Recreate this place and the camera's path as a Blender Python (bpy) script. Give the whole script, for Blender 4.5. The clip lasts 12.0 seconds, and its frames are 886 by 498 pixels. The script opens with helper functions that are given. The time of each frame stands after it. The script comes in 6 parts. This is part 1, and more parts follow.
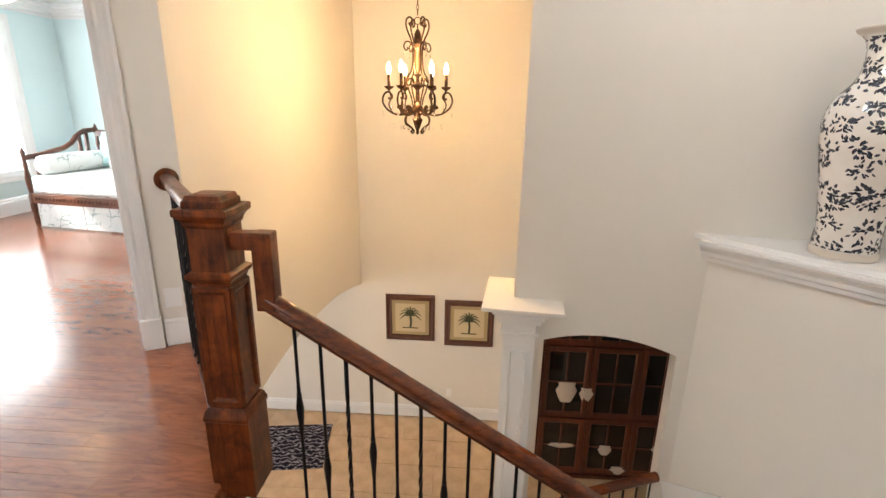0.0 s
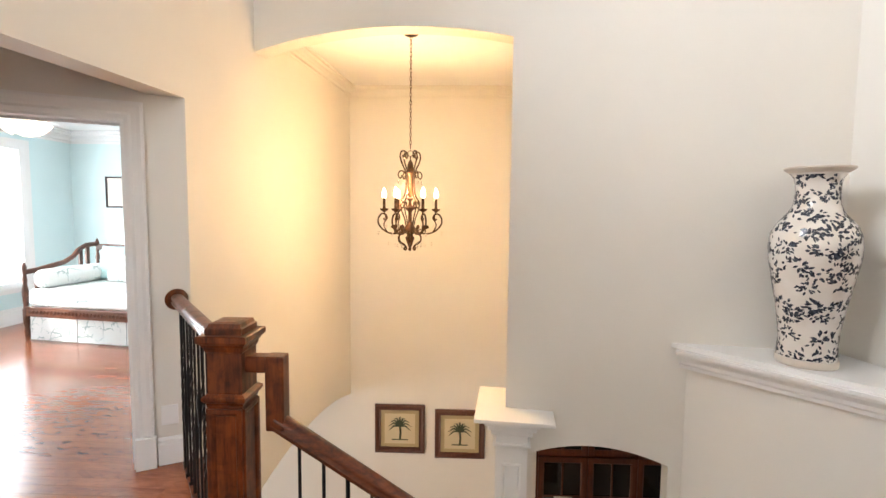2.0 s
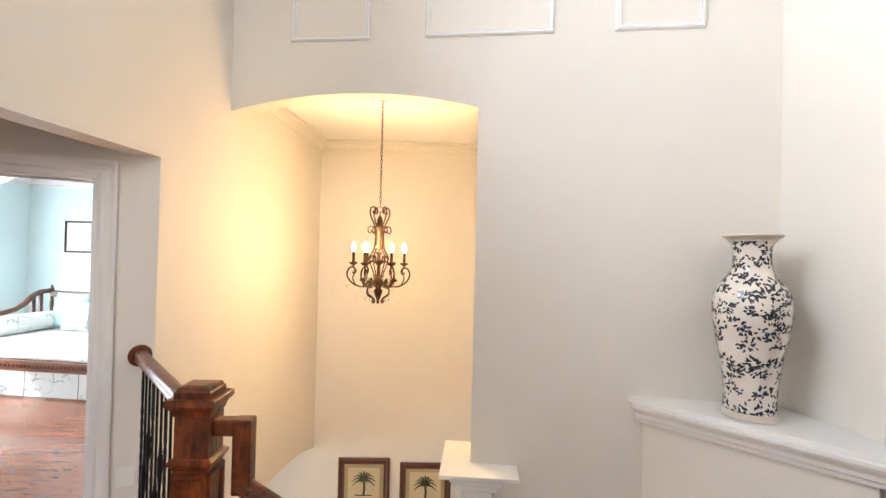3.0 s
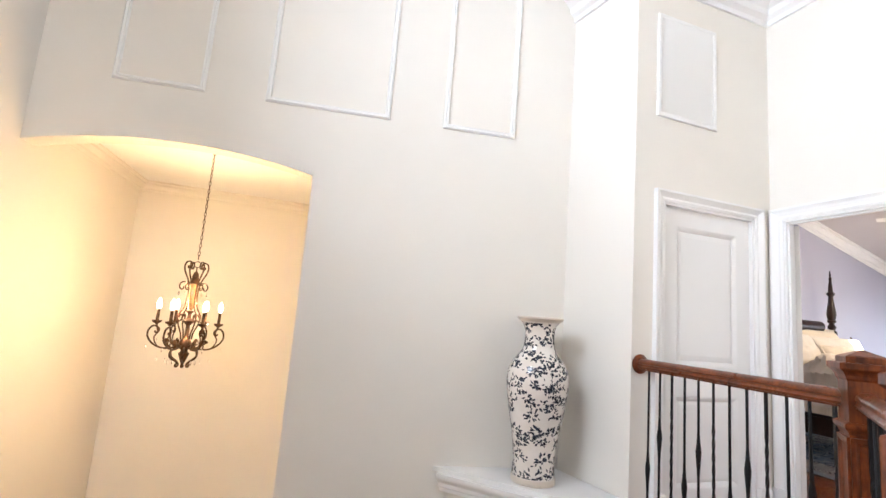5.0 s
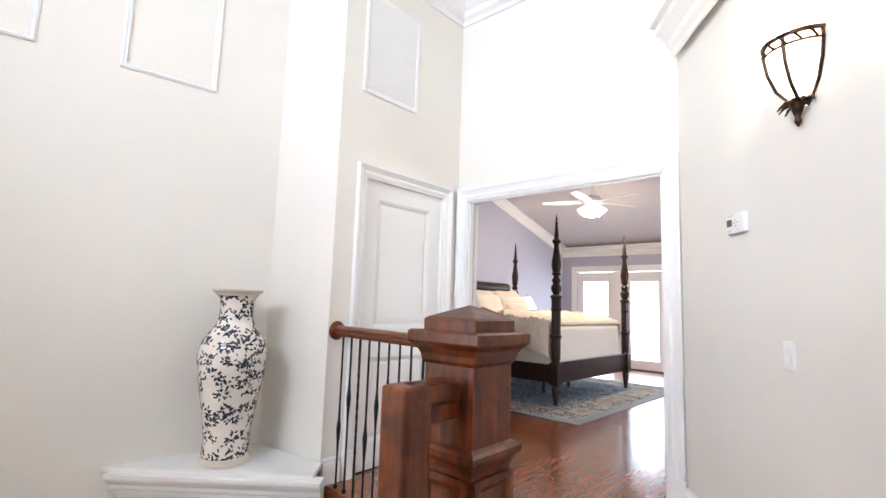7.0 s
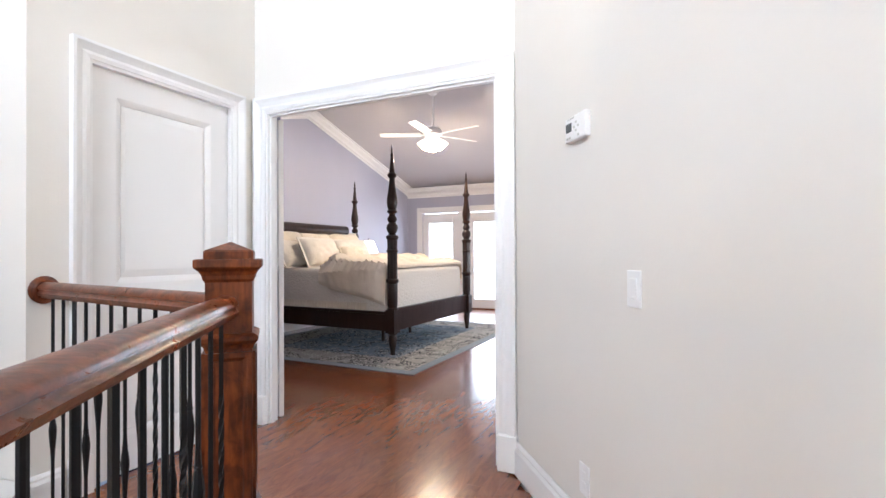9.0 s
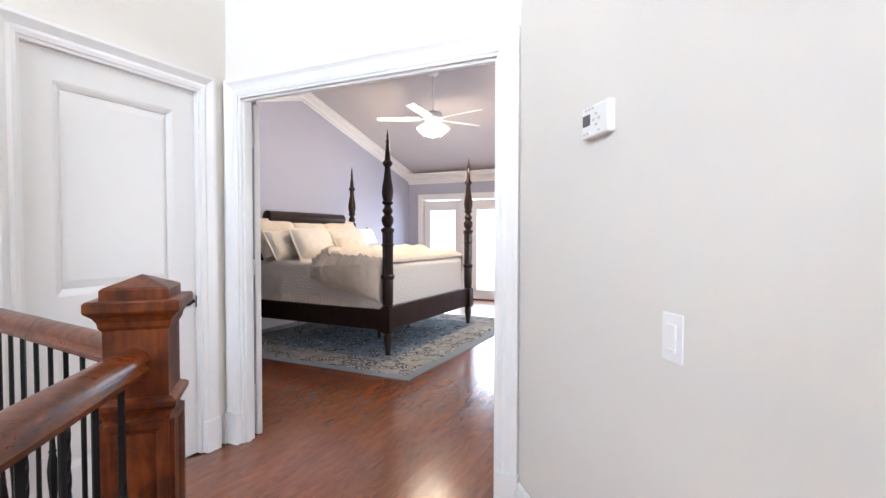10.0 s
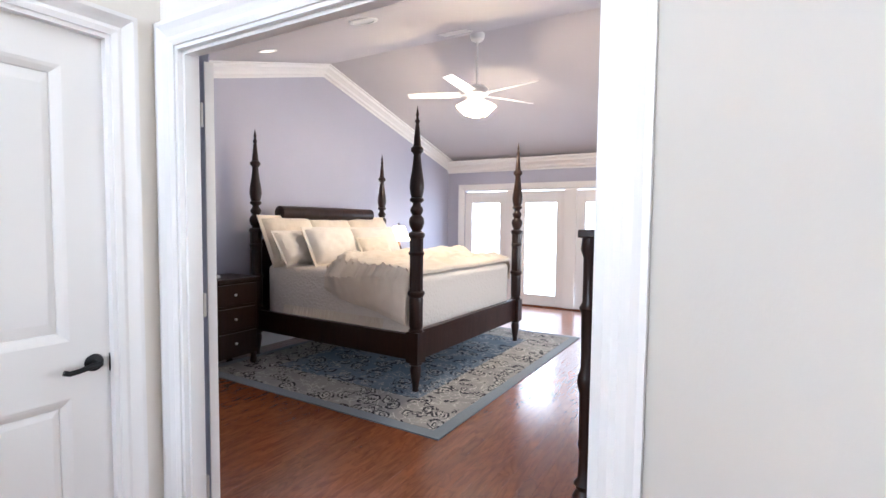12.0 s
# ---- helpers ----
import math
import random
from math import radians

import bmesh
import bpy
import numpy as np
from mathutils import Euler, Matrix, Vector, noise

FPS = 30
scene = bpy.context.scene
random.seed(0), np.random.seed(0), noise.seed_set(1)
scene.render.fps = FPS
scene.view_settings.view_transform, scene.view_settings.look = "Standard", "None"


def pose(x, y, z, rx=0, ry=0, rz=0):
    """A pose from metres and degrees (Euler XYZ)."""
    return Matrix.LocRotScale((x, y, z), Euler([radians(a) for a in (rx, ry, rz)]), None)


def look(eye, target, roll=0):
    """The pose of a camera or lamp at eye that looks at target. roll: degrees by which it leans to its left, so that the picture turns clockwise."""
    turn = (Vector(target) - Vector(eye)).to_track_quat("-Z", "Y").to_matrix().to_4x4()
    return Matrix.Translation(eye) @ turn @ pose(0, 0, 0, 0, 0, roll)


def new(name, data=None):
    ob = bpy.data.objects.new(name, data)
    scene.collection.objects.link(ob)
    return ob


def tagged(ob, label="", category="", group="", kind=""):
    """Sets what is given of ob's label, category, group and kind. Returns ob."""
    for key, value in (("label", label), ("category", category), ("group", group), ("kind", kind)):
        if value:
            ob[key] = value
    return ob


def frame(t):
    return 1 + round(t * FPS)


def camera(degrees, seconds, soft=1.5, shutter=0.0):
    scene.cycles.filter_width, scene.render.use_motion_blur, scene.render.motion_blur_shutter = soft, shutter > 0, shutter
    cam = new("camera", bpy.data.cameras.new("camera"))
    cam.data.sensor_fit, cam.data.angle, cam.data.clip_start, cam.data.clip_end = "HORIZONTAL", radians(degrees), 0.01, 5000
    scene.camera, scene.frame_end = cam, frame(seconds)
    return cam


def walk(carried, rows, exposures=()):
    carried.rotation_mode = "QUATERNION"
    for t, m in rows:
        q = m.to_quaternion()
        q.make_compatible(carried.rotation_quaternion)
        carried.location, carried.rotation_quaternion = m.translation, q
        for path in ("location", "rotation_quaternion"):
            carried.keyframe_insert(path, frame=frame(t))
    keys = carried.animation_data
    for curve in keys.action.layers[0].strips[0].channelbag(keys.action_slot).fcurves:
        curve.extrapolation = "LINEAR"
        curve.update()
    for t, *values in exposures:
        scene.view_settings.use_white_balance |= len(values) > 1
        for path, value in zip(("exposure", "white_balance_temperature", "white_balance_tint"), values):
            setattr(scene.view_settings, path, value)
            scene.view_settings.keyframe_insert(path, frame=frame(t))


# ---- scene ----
cam = camera(85.32, 12.0)
PATH = [
    (0, 0.646, 0.316, 1.377, 3.40, -16.52, 0.98),
    (0.5, 0.641, 0.271, 1.405, 3.39, -13.74, 0.72),
    (1, 0.633, 0.216, 1.439, 3.11, -10.79, 0.56),
    (1.5, 0.623, 0.167, 1.473, 2.57, -7.72, 0.52),
    (2, 0.613, 0.119, 1.501, 1.85, -4.50, 0.63),
    (2.5, 0.623, 0.060, 1.537, 0.60, -1.58, 0.80),
    (2.7, 0.612, 0.034, 1.561, -0.37, -0.60, 1.00),
    (4.3, 0.734, -0.111, 1.699, -10.72, 5.84, 3.82),
    (4.5, 0.749, -0.115, 1.688, -12.99, 6.84, 4.23),
    (5, 0.747, -0.141, 1.688, -19.63, 8.45, 4.63),
    (5.5, 0.834, -0.223, 1.736, -25.38, 8.75, 4.55),
    (6, 0.911, -0.288, 1.701, -32.33, 9.48, 3.74),
    (6.5, 0.969, -0.309, 1.720, -40.69, 8.12, 2.56),
    (7, 1.091, -0.305, 1.713, -48.22, 6.53, 1.91),
    (7.5, 1.251, -0.299, 1.660, -54.25, 5.21, 1.42),
    (7.7, 1.325, -0.272, 1.645, -56.62, 4.65, 1.16),
    (9.3, 1.981, -0.094, 1.689, -66.13, -0.24, -0.26),
    (9.5, 2.048, -0.067, 1.723, -66.30, -0.68, -0.05),
    (10, 2.225, -0.035, 1.798, -64.76, -1.63, 0.08),
    (10.5, 2.416, 0.026, 1.885, -62.93, -2.68, 0.51),
    (11, 2.647, 0.153, 1.929, -61.82, -3.02, 0.52),
    (11.5, 2.922, 0.289, 1.975, -60.80, -3.38, 0.81),
    (12, 3.218, 0.447, 1.961, -59.74, -3.24, 0.62),
]
walk(cam, [(t, pose(x, y, z, 90 + pitch, 0, yaw) @ pose(0, 0, 0, 0, 0, roll)) for t, x, y, z, yaw, pitch, roll in PATH], [(0, 0.98, 6500, 10), (2.5, 1.01, 6200, 10), (4.5, 1.04, 5900, 10), (7.5, 1.05, 5750, 10), (12, 1.10, 5500, 10)])
# ---- light ----
world = bpy.data.worlds.new("sky")
scene.world = world
world.use_nodes = True
wn = world.node_tree.nodes
sky = wn.new("ShaderNodeTexSky")
sky.sky_type, sky.sun_disc, sky.sun_elevation, sky.sun_rotation = "NISHITA", False, radians(42), radians(200)
wn["Background"].inputs["Strength"].default_value = 0.15
world.node_tree.links.new(sky.outputs[0], wn["Background"].inputs[0])


def lamp(name, kind, m, energy, color, size=0.1, size_y=None):
    data = bpy.data.lights.new(name, kind)
    data.energy, data.color = energy, color
    if kind == "AREA":
        data.shape, data.size, data.size_y = "RECTANGLE", size, size_y or size
    elif kind == "SUN":
        data.angle = radians(0.6)
    else:
        data.shadow_soft_size = size
    ob = new(name, data)
    ob.matrix_world = m
    return tagged(ob, kind="structure")


DAY = (0.97, 0.965, 1.0)
lamp("sun", "SUN", look((0, -6, 8), (4.0, 0.6, 3.1)), 3.0, (1.0, 0.95, 0.88))
lamp("hall_window_light", "AREA", look((0.3, -4.86, 3.1), (3.2, 2.2, 3.2)), 138, (1.0, 0.95, 0.885), 3.0, 2.6)
# added fill for the slanted and over-door walls, at an invented high opening
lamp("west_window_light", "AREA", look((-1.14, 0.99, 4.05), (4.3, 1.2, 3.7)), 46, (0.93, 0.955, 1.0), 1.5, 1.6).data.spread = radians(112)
lamp("bedroom_window_light", "AREA", look((11.12, 3.1, 1.5), (6.0, 3.0, 1.0)), 15, (0.84, 0.92, 1.0), 2.8, 1.8)
# added warm fill for the bed's near sides; no known source there
lamp("side_window_light", "AREA", look((7.6, -2.9, 1.9), (7.4, 3.0, 1.2)), 60, (1.0, 0.94, 0.86), 2.6, 1.6)
lamp("sitting_window_light", "AREA", look((-5.1, 4.2, 1.4), (-2.6, 4.6, 0.9)), 72, (0.93, 0.98, 1.0), 4.0, 1.8)
# added area lamp without a fixture, brightens the ground floor below the stairs
lamp("lower_hall_light", "AREA", look((-4.4, 3.2, -0.9), (-1.0, 5.2, -1.9)), 45, (1.0, 0.97, 0.92), 1.6, 1.4)

# ---- materials ----


def material(name, color=(0.8, 0.8, 0.8), rough=0.5, metal=0.0, spec=0.5):
    m = bpy.data.materials.new(name)
    m.use_nodes = True
    b = m.node_tree.nodes["Principled BSDF"]
    b.inputs["Base Color"].default_value = (*color, 1)
    b.inputs["Roughness"].default_value = rough
    b.inputs["Metallic"].default_value = metal
    b.inputs["Specular IOR Level"].default_value = spec
    return m, m.node_tree.nodes, m.node_tree.links, b


def mixcol(n, l, fac, a, b, mode="MIX"):
    x = n.new("ShaderNodeMix")
    x.data_type, x.blend_type = "RGBA", mode
    for i, v in ((0, fac), (6, a), (7, b)):
        if isinstance(v, (int, float)):
            x.inputs[i].default_value = v
        elif isinstance(v, tuple):
            x.inputs[i].default_value = (*v, 1)
        else:
            l.new(v, x.inputs[i])
    return x.outputs[2]


def coords(n, l, scale=(1, 1, 1), rot=(0, 0, 0), kind="Object"):
    c, m = n.new("ShaderNodeTexCoord"), n.new("ShaderNodeMapping")
    m.inputs["Scale"].default_value, m.inputs["Rotation"].default_value = scale, rot
    l.new(c.outputs[kind], m.inputs["Vector"])
    return m.outputs["Vector"]


def noisetex(n, l, vec, scale, detail=4.0, rough=0.55, dist=0.0):
    t = n.new("ShaderNodeTexNoise")
    for k, v in (("Scale", scale), ("Detail", detail), ("Roughness", rough), ("Distortion", dist)):
        t.inputs[k].default_value = v
    l.new(vec, t.inputs["Vector"])
    return t.outputs["Fac"]


def ramp(n, l, fac, stops):
    r = n.new("ShaderNodeValToRGB")
    while len(r.color_ramp.elements) < len(stops):
        r.color_ramp.elements.new(0.5)
    for e, (p, c) in zip(r.color_ramp.elements, stops):
        e.position, e.color = p, (*c, 1) if len(c) == 3 else c
    l.new(fac, r.inputs[0])
    return r.outputs[0]


def bump(n, l, b, height, strength=0.2, dist=0.01):
    k = n.new("ShaderNodeBump")
    k.inputs["Strength"].default_value, k.inputs["Distance"].default_value = strength, dist
    l.new(height, k.inputs["Height"])
    l.new(k.outputs[0], b.inputs["Normal"])


def paint(name, color, rough=0.5, grain=60.0, vary=0.05, strength=0.12):
    m, n, l, b = material(name, color, rough)
    p = n.new("ShaderNodeNewGeometry").outputs["Position"]
    big = noisetex(n, l, p, 0.9, 3)
    dark = tuple(c * (1 - vary) for c in color)
    l.new(ramp(n, l, big, [(0.3, dark), (0.7, color)]), b.inputs["Base Color"])
    bump(n, l, b, noisetex(n, l, p, grain, 3), strength, 0.004)
    return m


def wood(name, dark, light, rough=0.3, axis="x", scale=1.0, coat=0.3, vary=0.35, grit=0.25, wide=16.0, spec=0.5, blotch=0.0, figure=0.0, relief=0.12):
    m, n, l, b = material(name, light, rough, spec=spec)
    st = {"x": (1.2, wide, wide), "y": (wide, 1.2, wide), "z": (wide, wide, 1.2)}[axis]
    v = coords(n, l, tuple(s * scale for s in st))
    info = n.new("ShaderNodeObjectInfo")
    add = n.new("ShaderNodeVectorMath")
    add.operation = "ADD"
    mul = n.new("ShaderNodeVectorMath")
    mul.operation = "SCALE"
    mul.inputs["Scale"].default_value = 37.0
    l.new(info.outputs["Random"], mul.inputs[0])
    l.new(v, add.inputs[0])
    l.new(mul.outputs[0], add.inputs[1])
    g = noisetex(n, l, add.outputs[0], 1.0, 6, 0.65, 1.6)
    fine = noisetex(n, l, add.outputs[0], 7.0, 3, 0.6)
    mid = tuple((a + c) / 2 for a, c in zip(dark, light))
    col = ramp(n, l, g, [(0.30, dark), (0.50, mid), (0.72, light)])
    col = mixcol(n, l, grit, col, ramp(n, l, fine, [(0.35, tuple(c * 0.5 for c in dark)), (0.6, light)]))
    if figure:
        rings = noisetex(n, l, add.outputs[0], 0.62, 2, 0.5, 0.9)
        wave = n.new("ShaderNodeMath")
        wave.operation = "MULTIPLY"
        wave.inputs[1].default_value = 9.0
        l.new(rings, wave.inputs[0])
        saw = n.new("ShaderNodeMath")
        saw.operation = "FRACT"
        l.new(wave.outputs[0], saw.inputs[0])
        col = mixcol(n, l, figure, col, ramp(n, l, saw.outputs[0], [(0.0, tuple(c * 0.65 for c in dark)), (0.16, dark), (0.45, light), (0.97, light), (1.0, tuple(c * 0.65 for c in dark))]))
    tot = n.new("ShaderNodeMath")
    tot.operation = "ADD"
    l.new(info.outputs["Random"], tot.inputs[0])
    l.new(n.new("ShaderNodeNewGeometry").outputs["Random Per Island"], tot.inputs[1])
    fr = n.new("ShaderNodeMath")
    fr.operation = "FRACT"
    l.new(tot.outputs[0], fr.inputs[0])
    tone = ramp(n, l, fr.outputs[0], [(0.0, (1 - vary,) * 3), (1.0, (1.0, 1.0, 1.0))])
    col = mixcol(n, l, 1.0, col, tone, "MULTIPLY")
    if blotch:
        patch = noisetex(n, l, n.new("ShaderNodeNewGeometry").outputs["Position"], 11.0, 4, 0.6, 0.8)
        col = mixcol(n, l, 1.0, col, ramp(n, l, patch, [(0.38, (1 - blotch,) * 3), (0.58, (1.0, 1.0, 1.0))]), "MULTIPLY")
    l.new(col, b.inputs["Base Color"])
    b.inputs["Coat Weight"].default_value, b.inputs["Coat Roughness"].default_value = coat, 0.12
    l.new(ramp(n, l, g, [(0.2, (rough + 0.12,) * 3), (0.8, (rough - 0.06,) * 3)]), b.inputs["Roughness"])
    bump(n, l, b, fine, relief, 0.003)
    return m


def glow(name, color, strength):
    m, n, l, b = material(name, color, 0.4)
    b.inputs["Emission Color"].default_value = (*color, 1)
    b.inputs["Emission Strength"].default_value = strength
    return m


def cloth(name, color, scale=220.0, rough=0.9, vary=0.10, strength=0.35):
    m, n, l, b = material(name, color, rough, spec=0.2)
    p = coords(n, l)
    f = noisetex(n, l, p, 3.0, 4)
    l.new(ramp(n, l, f, [(0.3, tuple(c * (1 - vary) for c in color)), (0.7, color)]), b.inputs["Base Color"])
    bump(n, l, b, noisetex(n, l, p, scale, 2), strength, 0.003)
    b.inputs["Sheen Weight"].default_value = 0.25
    return m


CREAM = paint("cream wall paint", (0.775, 0.745, 0.690), 0.62)
TRIM = paint("white gloss trim paint", (0.82, 0.82, 0.815), 0.32, 25.0, 0.03, 0.05)
CEIL = paint("white ceiling paint", (0.84, 0.84, 0.83), 0.7)
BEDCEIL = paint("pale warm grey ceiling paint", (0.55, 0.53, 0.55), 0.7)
LILAC = paint("pale lilac wall paint", (0.44, 0.45, 0.55), 0.6)
AQUA = paint("pale aqua wall paint", (0.66, 0.81, 0.825), 0.6)
DOORP = paint("white door paint", (0.76, 0.755, 0.745), 0.38, 30.0, 0.03, 0.05)
PLATE = paint("white plastic", (0.85, 0.85, 0.84), 0.3, 40.0, 0.02, 0.03)
STAIN = wood("dark stained oak", (0.030, 0.006, 0.002), (0.270, 0.064, 0.014), 0.34, "z", 1.0, 0.10, 0.2, 0.30, 11.0, 0.32, 0.55)
STAINX = wood("dark stained oak along", (0.028, 0.006, 0.002), (0.250, 0.058, 0.013), 0.28, "x", 1.0, 0.20, 0.2, 0.30, 11.0, 0.34, 0.45)
OAK = wood("oak floor boards", (0.145, 0.040, 0.015), (0.335, 0.110, 0.043), 0.18, "x", 2.2, 0.35, 0.14, 0.05, 5.5, figure=0.22, relief=0.004)
EBONY = wood("dark espresso wood", (0.009, 0.004, 0.003), (0.032, 0.012, 0.007), 0.32, "z", 1.0, 0.1, 0.2, 0.2, 12.0, 0.32)
CABW = wood("cherry cabinet wood", (0.06, 0.014, 0.006), (0.17, 0.042, 0.016), 0.35, "z", 1.0, 0.2)
MAHOG = wood("turned mahogany", (0.05, 0.016, 0.008), (0.16, 0.055, 0.025), 0.35, "x", 1.0, 0.25)
IRON, _n, _l, _b = material("black wrought iron", (0.012, 0.012, 0.013), 0.42, 0.6)
bump(_n, _l, _b, noisetex(_n, _l, coords(_n, _l), 90.0, 3), 0.25, 0.003)
BRONZE, _n, _l, _b = material("aged bronze", (0.10, 0.055, 0.030), 0.42, 0.85)
_l.new(ramp(_n, _l, noisetex(_n, _l, coords(_n, _l), 25.0, 4), [(0.35, (0.018, 0.010, 0.007)), (0.7, (0.12, 0.062, 0.034))]), _b.inputs["Base Color"])
STEEL, *_ = material("brushed hinge metal", (0.62, 0.61, 0.58), 0.35, 0.7)
CRYSTAL, _n, _l, _b = material("crystal", (1, 1, 1), 0.02)
_b.inputs["Transmission Weight"].default_value = 1.0
AMBER, _n, _l, _b = material("smoky amber glass", (0.62, 0.36, 0.17), 0.12)
_b.inputs["Transmission Weight"].default_value = 0.6
GLASS, _n, _l, _b = material("window glass", (1, 1, 1), 0.0)
_b.inputs["Transmission Weight"].default_value, _b.inputs["IOR"].default_value = 1.0, 1.01
# opaque; the shade inside the cabinet is put into this near-black colour
DIMPANE, *_ = material("near-black pane for shaded cabinet", (0.012, 0.011, 0.010), 0.06, 0.0, 0.6)
FLAME = glow("candle bulb", (1.0, 0.70, 0.34), 25.0)
SHADEG = glow("lit alabaster glass", (1.0, 0.84, 0.60), 2.6)
FANG = glow("lit frosted glass", (1.0, 0.84, 0.62), 1.6)
OUTSIDE = glow("bright overcast outside", (1.0, 1.0, 1.0), 1.8)
TILE, _n, _l, _b = material("travertine tile", (0.62, 0.46, 0.29), 0.35)
_p = coords(_n, _l)
_l.new(ramp(_n, _l, noisetex(_n, _l, _p, 5.0, 5), [(0.3, (0.50, 0.35, 0.21)), (0.7, (0.68, 0.53, 0.36))]), _b.inputs["Base Color"])
LINEN = cloth("ivory linen", (0.81, 0.72, 0.585))
SHEET = cloth("white cotton", (0.82, 0.765, 0.675))
QUILT, _n, _l, _b = material("white quilted coverlet", (0.80, 0.745, 0.66), 0.85, spec=0.2)
_w = _n.new("ShaderNodeTexVoronoi")
_w.inputs["Scale"].default_value = 38.0
_l.new(coords(_n, _l), _w.inputs["Vector"])
bump(_n, _l, _b, _w.outputs["Distance"], 0.6, 0.01)


def coral(name, ground, ink, scale, thin):
    """Woven cloth with a branching print."""
    m, n, l, b = material(name, ground, 0.9, spec=0.2)
    v = coords(n, l)
    d = n.new("ShaderNodeTexVoronoi")
    d.feature = "DISTANCE_TO_EDGE"
    d.inputs["Scale"].default_value = scale
    wob = noisetex(n, l, v, scale * 1.3, 3)
    mix = mixcol(n, l, 0.12, v, wob)
    l.new(mix, d.inputs["Vector"])
    mask = noisetex(n, l, v, scale * 0.45, 2)
    line = ramp(n, l, d.outputs["Distance"], [(thin, (1, 1, 1)), (thin * 2, (0, 0, 0))])
    gate = ramp(n, l, mask, [(0.46, (0, 0, 0)), (0.56, (1, 1, 1))])
    l.new(mixcol(n, l, mixcol(n, l, 1.0, line, gate, "MULTIPLY"), ground, ink), b.inputs["Base Color"])
    bump(n, l, b, noisetex(n, l, v, 260.0, 2), 0.3, 0.002)
    return m


CORAL = coral("white cloth with grey coral print", (0.80, 0.82, 0.80), (0.36, 0.45, 0.44), 9.0, 0.025)
PILLOWA = cloth("aqua pillow cloth", (0.50, 0.72, 0.74))

# blue blossom porcelain
VASE, _n, _l, _b = material("blue and white glazed porcelain", (0.78, 0.74, 0.69), 0.12)
_v = coords(_n, _l)
_l.new(ramp(_n, _l, noisetex(_n, _l, _v, 9.0, 4), [(0.3, (0.70, 0.65, 0.59)), (0.7, (0.78, 0.74, 0.69))]), _b.inputs["Base Color"])
_b.inputs["Coat Weight"].default_value = 0.6
VINK, _n, _l, _b = material("inky blue underglaze", (0.03, 0.035, 0.06), 0.14)
_l.new(ramp(_n, _l, noisetex(_n, _l, coords(_n, _l), 60.0, 3), [(0.35, (0.012, 0.014, 0.022)), (0.65, (0.075, 0.085, 0.11))]), _b.inputs["Base Color"])
VBARE = paint("bare unglazed porcelain", (0.62, 0.55, 0.47), 0.4, 40.0, 0.06, 0.05)

# floral rug: scrolls drawn by bent rings, dark and pale outlines on a plain ground


def rug_cloth(name, ground, ground2, ink, pale, cell, cover):
    m, n, l, b = material(name, ground, 0.95, spec=0.1)
    v = coords(n, l)
    bent = mixcol(n, l, 0.17, v, noisetex(n, l, v, 10.0, 2))
    d = n.new("ShaderNodeTexVoronoi")
    d.inputs["Scale"].default_value, d.feature = cell, "F1"
    l.new(bent, d.inputs["Vector"])
    e = n.new("ShaderNodeTexVoronoi")
    e.inputs["Scale"].default_value, e.feature = cell * 2.3, "DISTANCE_TO_EDGE"
    l.new(bent, e.inputs["Vector"])
    K, O = (0, 0, 0), (1, 1, 1)
    rings = ramp(n, l, d.outputs["Distance"], [(0.07, O), (0.10, K), (0.155, K), (0.18, O), (0.23, O), (0.26, K), (0.34, K), (0.37, O), (0.44, O), (0.47, K)])
    halo = ramp(n, l, d.outputs["Distance"], [(0.07, K), (0.10, O), (0.14, O), (0.17, K), (0.24, K), (0.27, O), (0.30, O), (0.32, K)])
    vine = ramp(n, l, e.outputs["Distance"], [(0.03, O), (0.06, K)])
    gate = ramp(n, l, noisetex(n, l, v, cell * 3.0, 3, 0.6, 1.0), [(cover, K), (cover + 0.05, O)])
    gate2 = ramp(n, l, noisetex(n, l, v, cell * 1.1, 2, 0.5, 0.4), [(0.46, O), (0.54, K)])
    col = ramp(n, l, noisetex(n, l, v, 2.2, 3), [(0.35, ground), (0.65, ground2)])
    col = mixcol(n, l, mixcol(n, l, 1.0, halo, gate, "MULTIPLY"), col, pale)
    col = mixcol(n, l, mixcol(n, l, 1.0, vine, gate2, "MULTIPLY"), col, pale)
    col = mixcol(n, l, mixcol(n, l, 1.0, rings, gate, "MULTIPLY"), col, ink)
    l.new(col, b.inputs["Base Color"])
    bump(n, l, b, noisetex(n, l, v, 240.0, 2), 0.5, 0.004)
    return m


RUG = rug_cloth("blue wool rug field with scrolls", (0.14, 0.185, 0.235), (0.20, 0.24, 0.28), (0.035, 0.04, 0.06), (0.44, 0.44, 0.42), 6.0, 0.43)
RUGW = rug_cloth("pale wool rug band with dark scrolls", (0.27, 0.265, 0.255), (0.36, 0.345, 0.315), (0.024, 0.026, 0.036), (0.55, 0.53, 0.48), 7.6, 0.40)
RUGB = cloth("slate blue rug border", (0.18, 0.215, 0.24), 240.0)
MAT, _n, _l, _b = material("black doormat with pale scrolls", (0.02, 0.02, 0.03), 0.95, spec=0.1)
_d = _n.new("ShaderNodeTexWave")
_d.wave_type = "RINGS"
_d.inputs["Scale"].default_value, _d.inputs["Distortion"].default_value, _d.inputs["Detail Scale"].default_value = 5.0, 9.0, 3.0
_l.new(coords(_n, _l), _d.inputs["Vector"])
_l.new(ramp(_n, _l, _d.outputs["Fac"], [(0.72, (0.018, 0.018, 0.03)), (0.86, (0.30, 0.30, 0.34))]), _b.inputs["Base Color"])
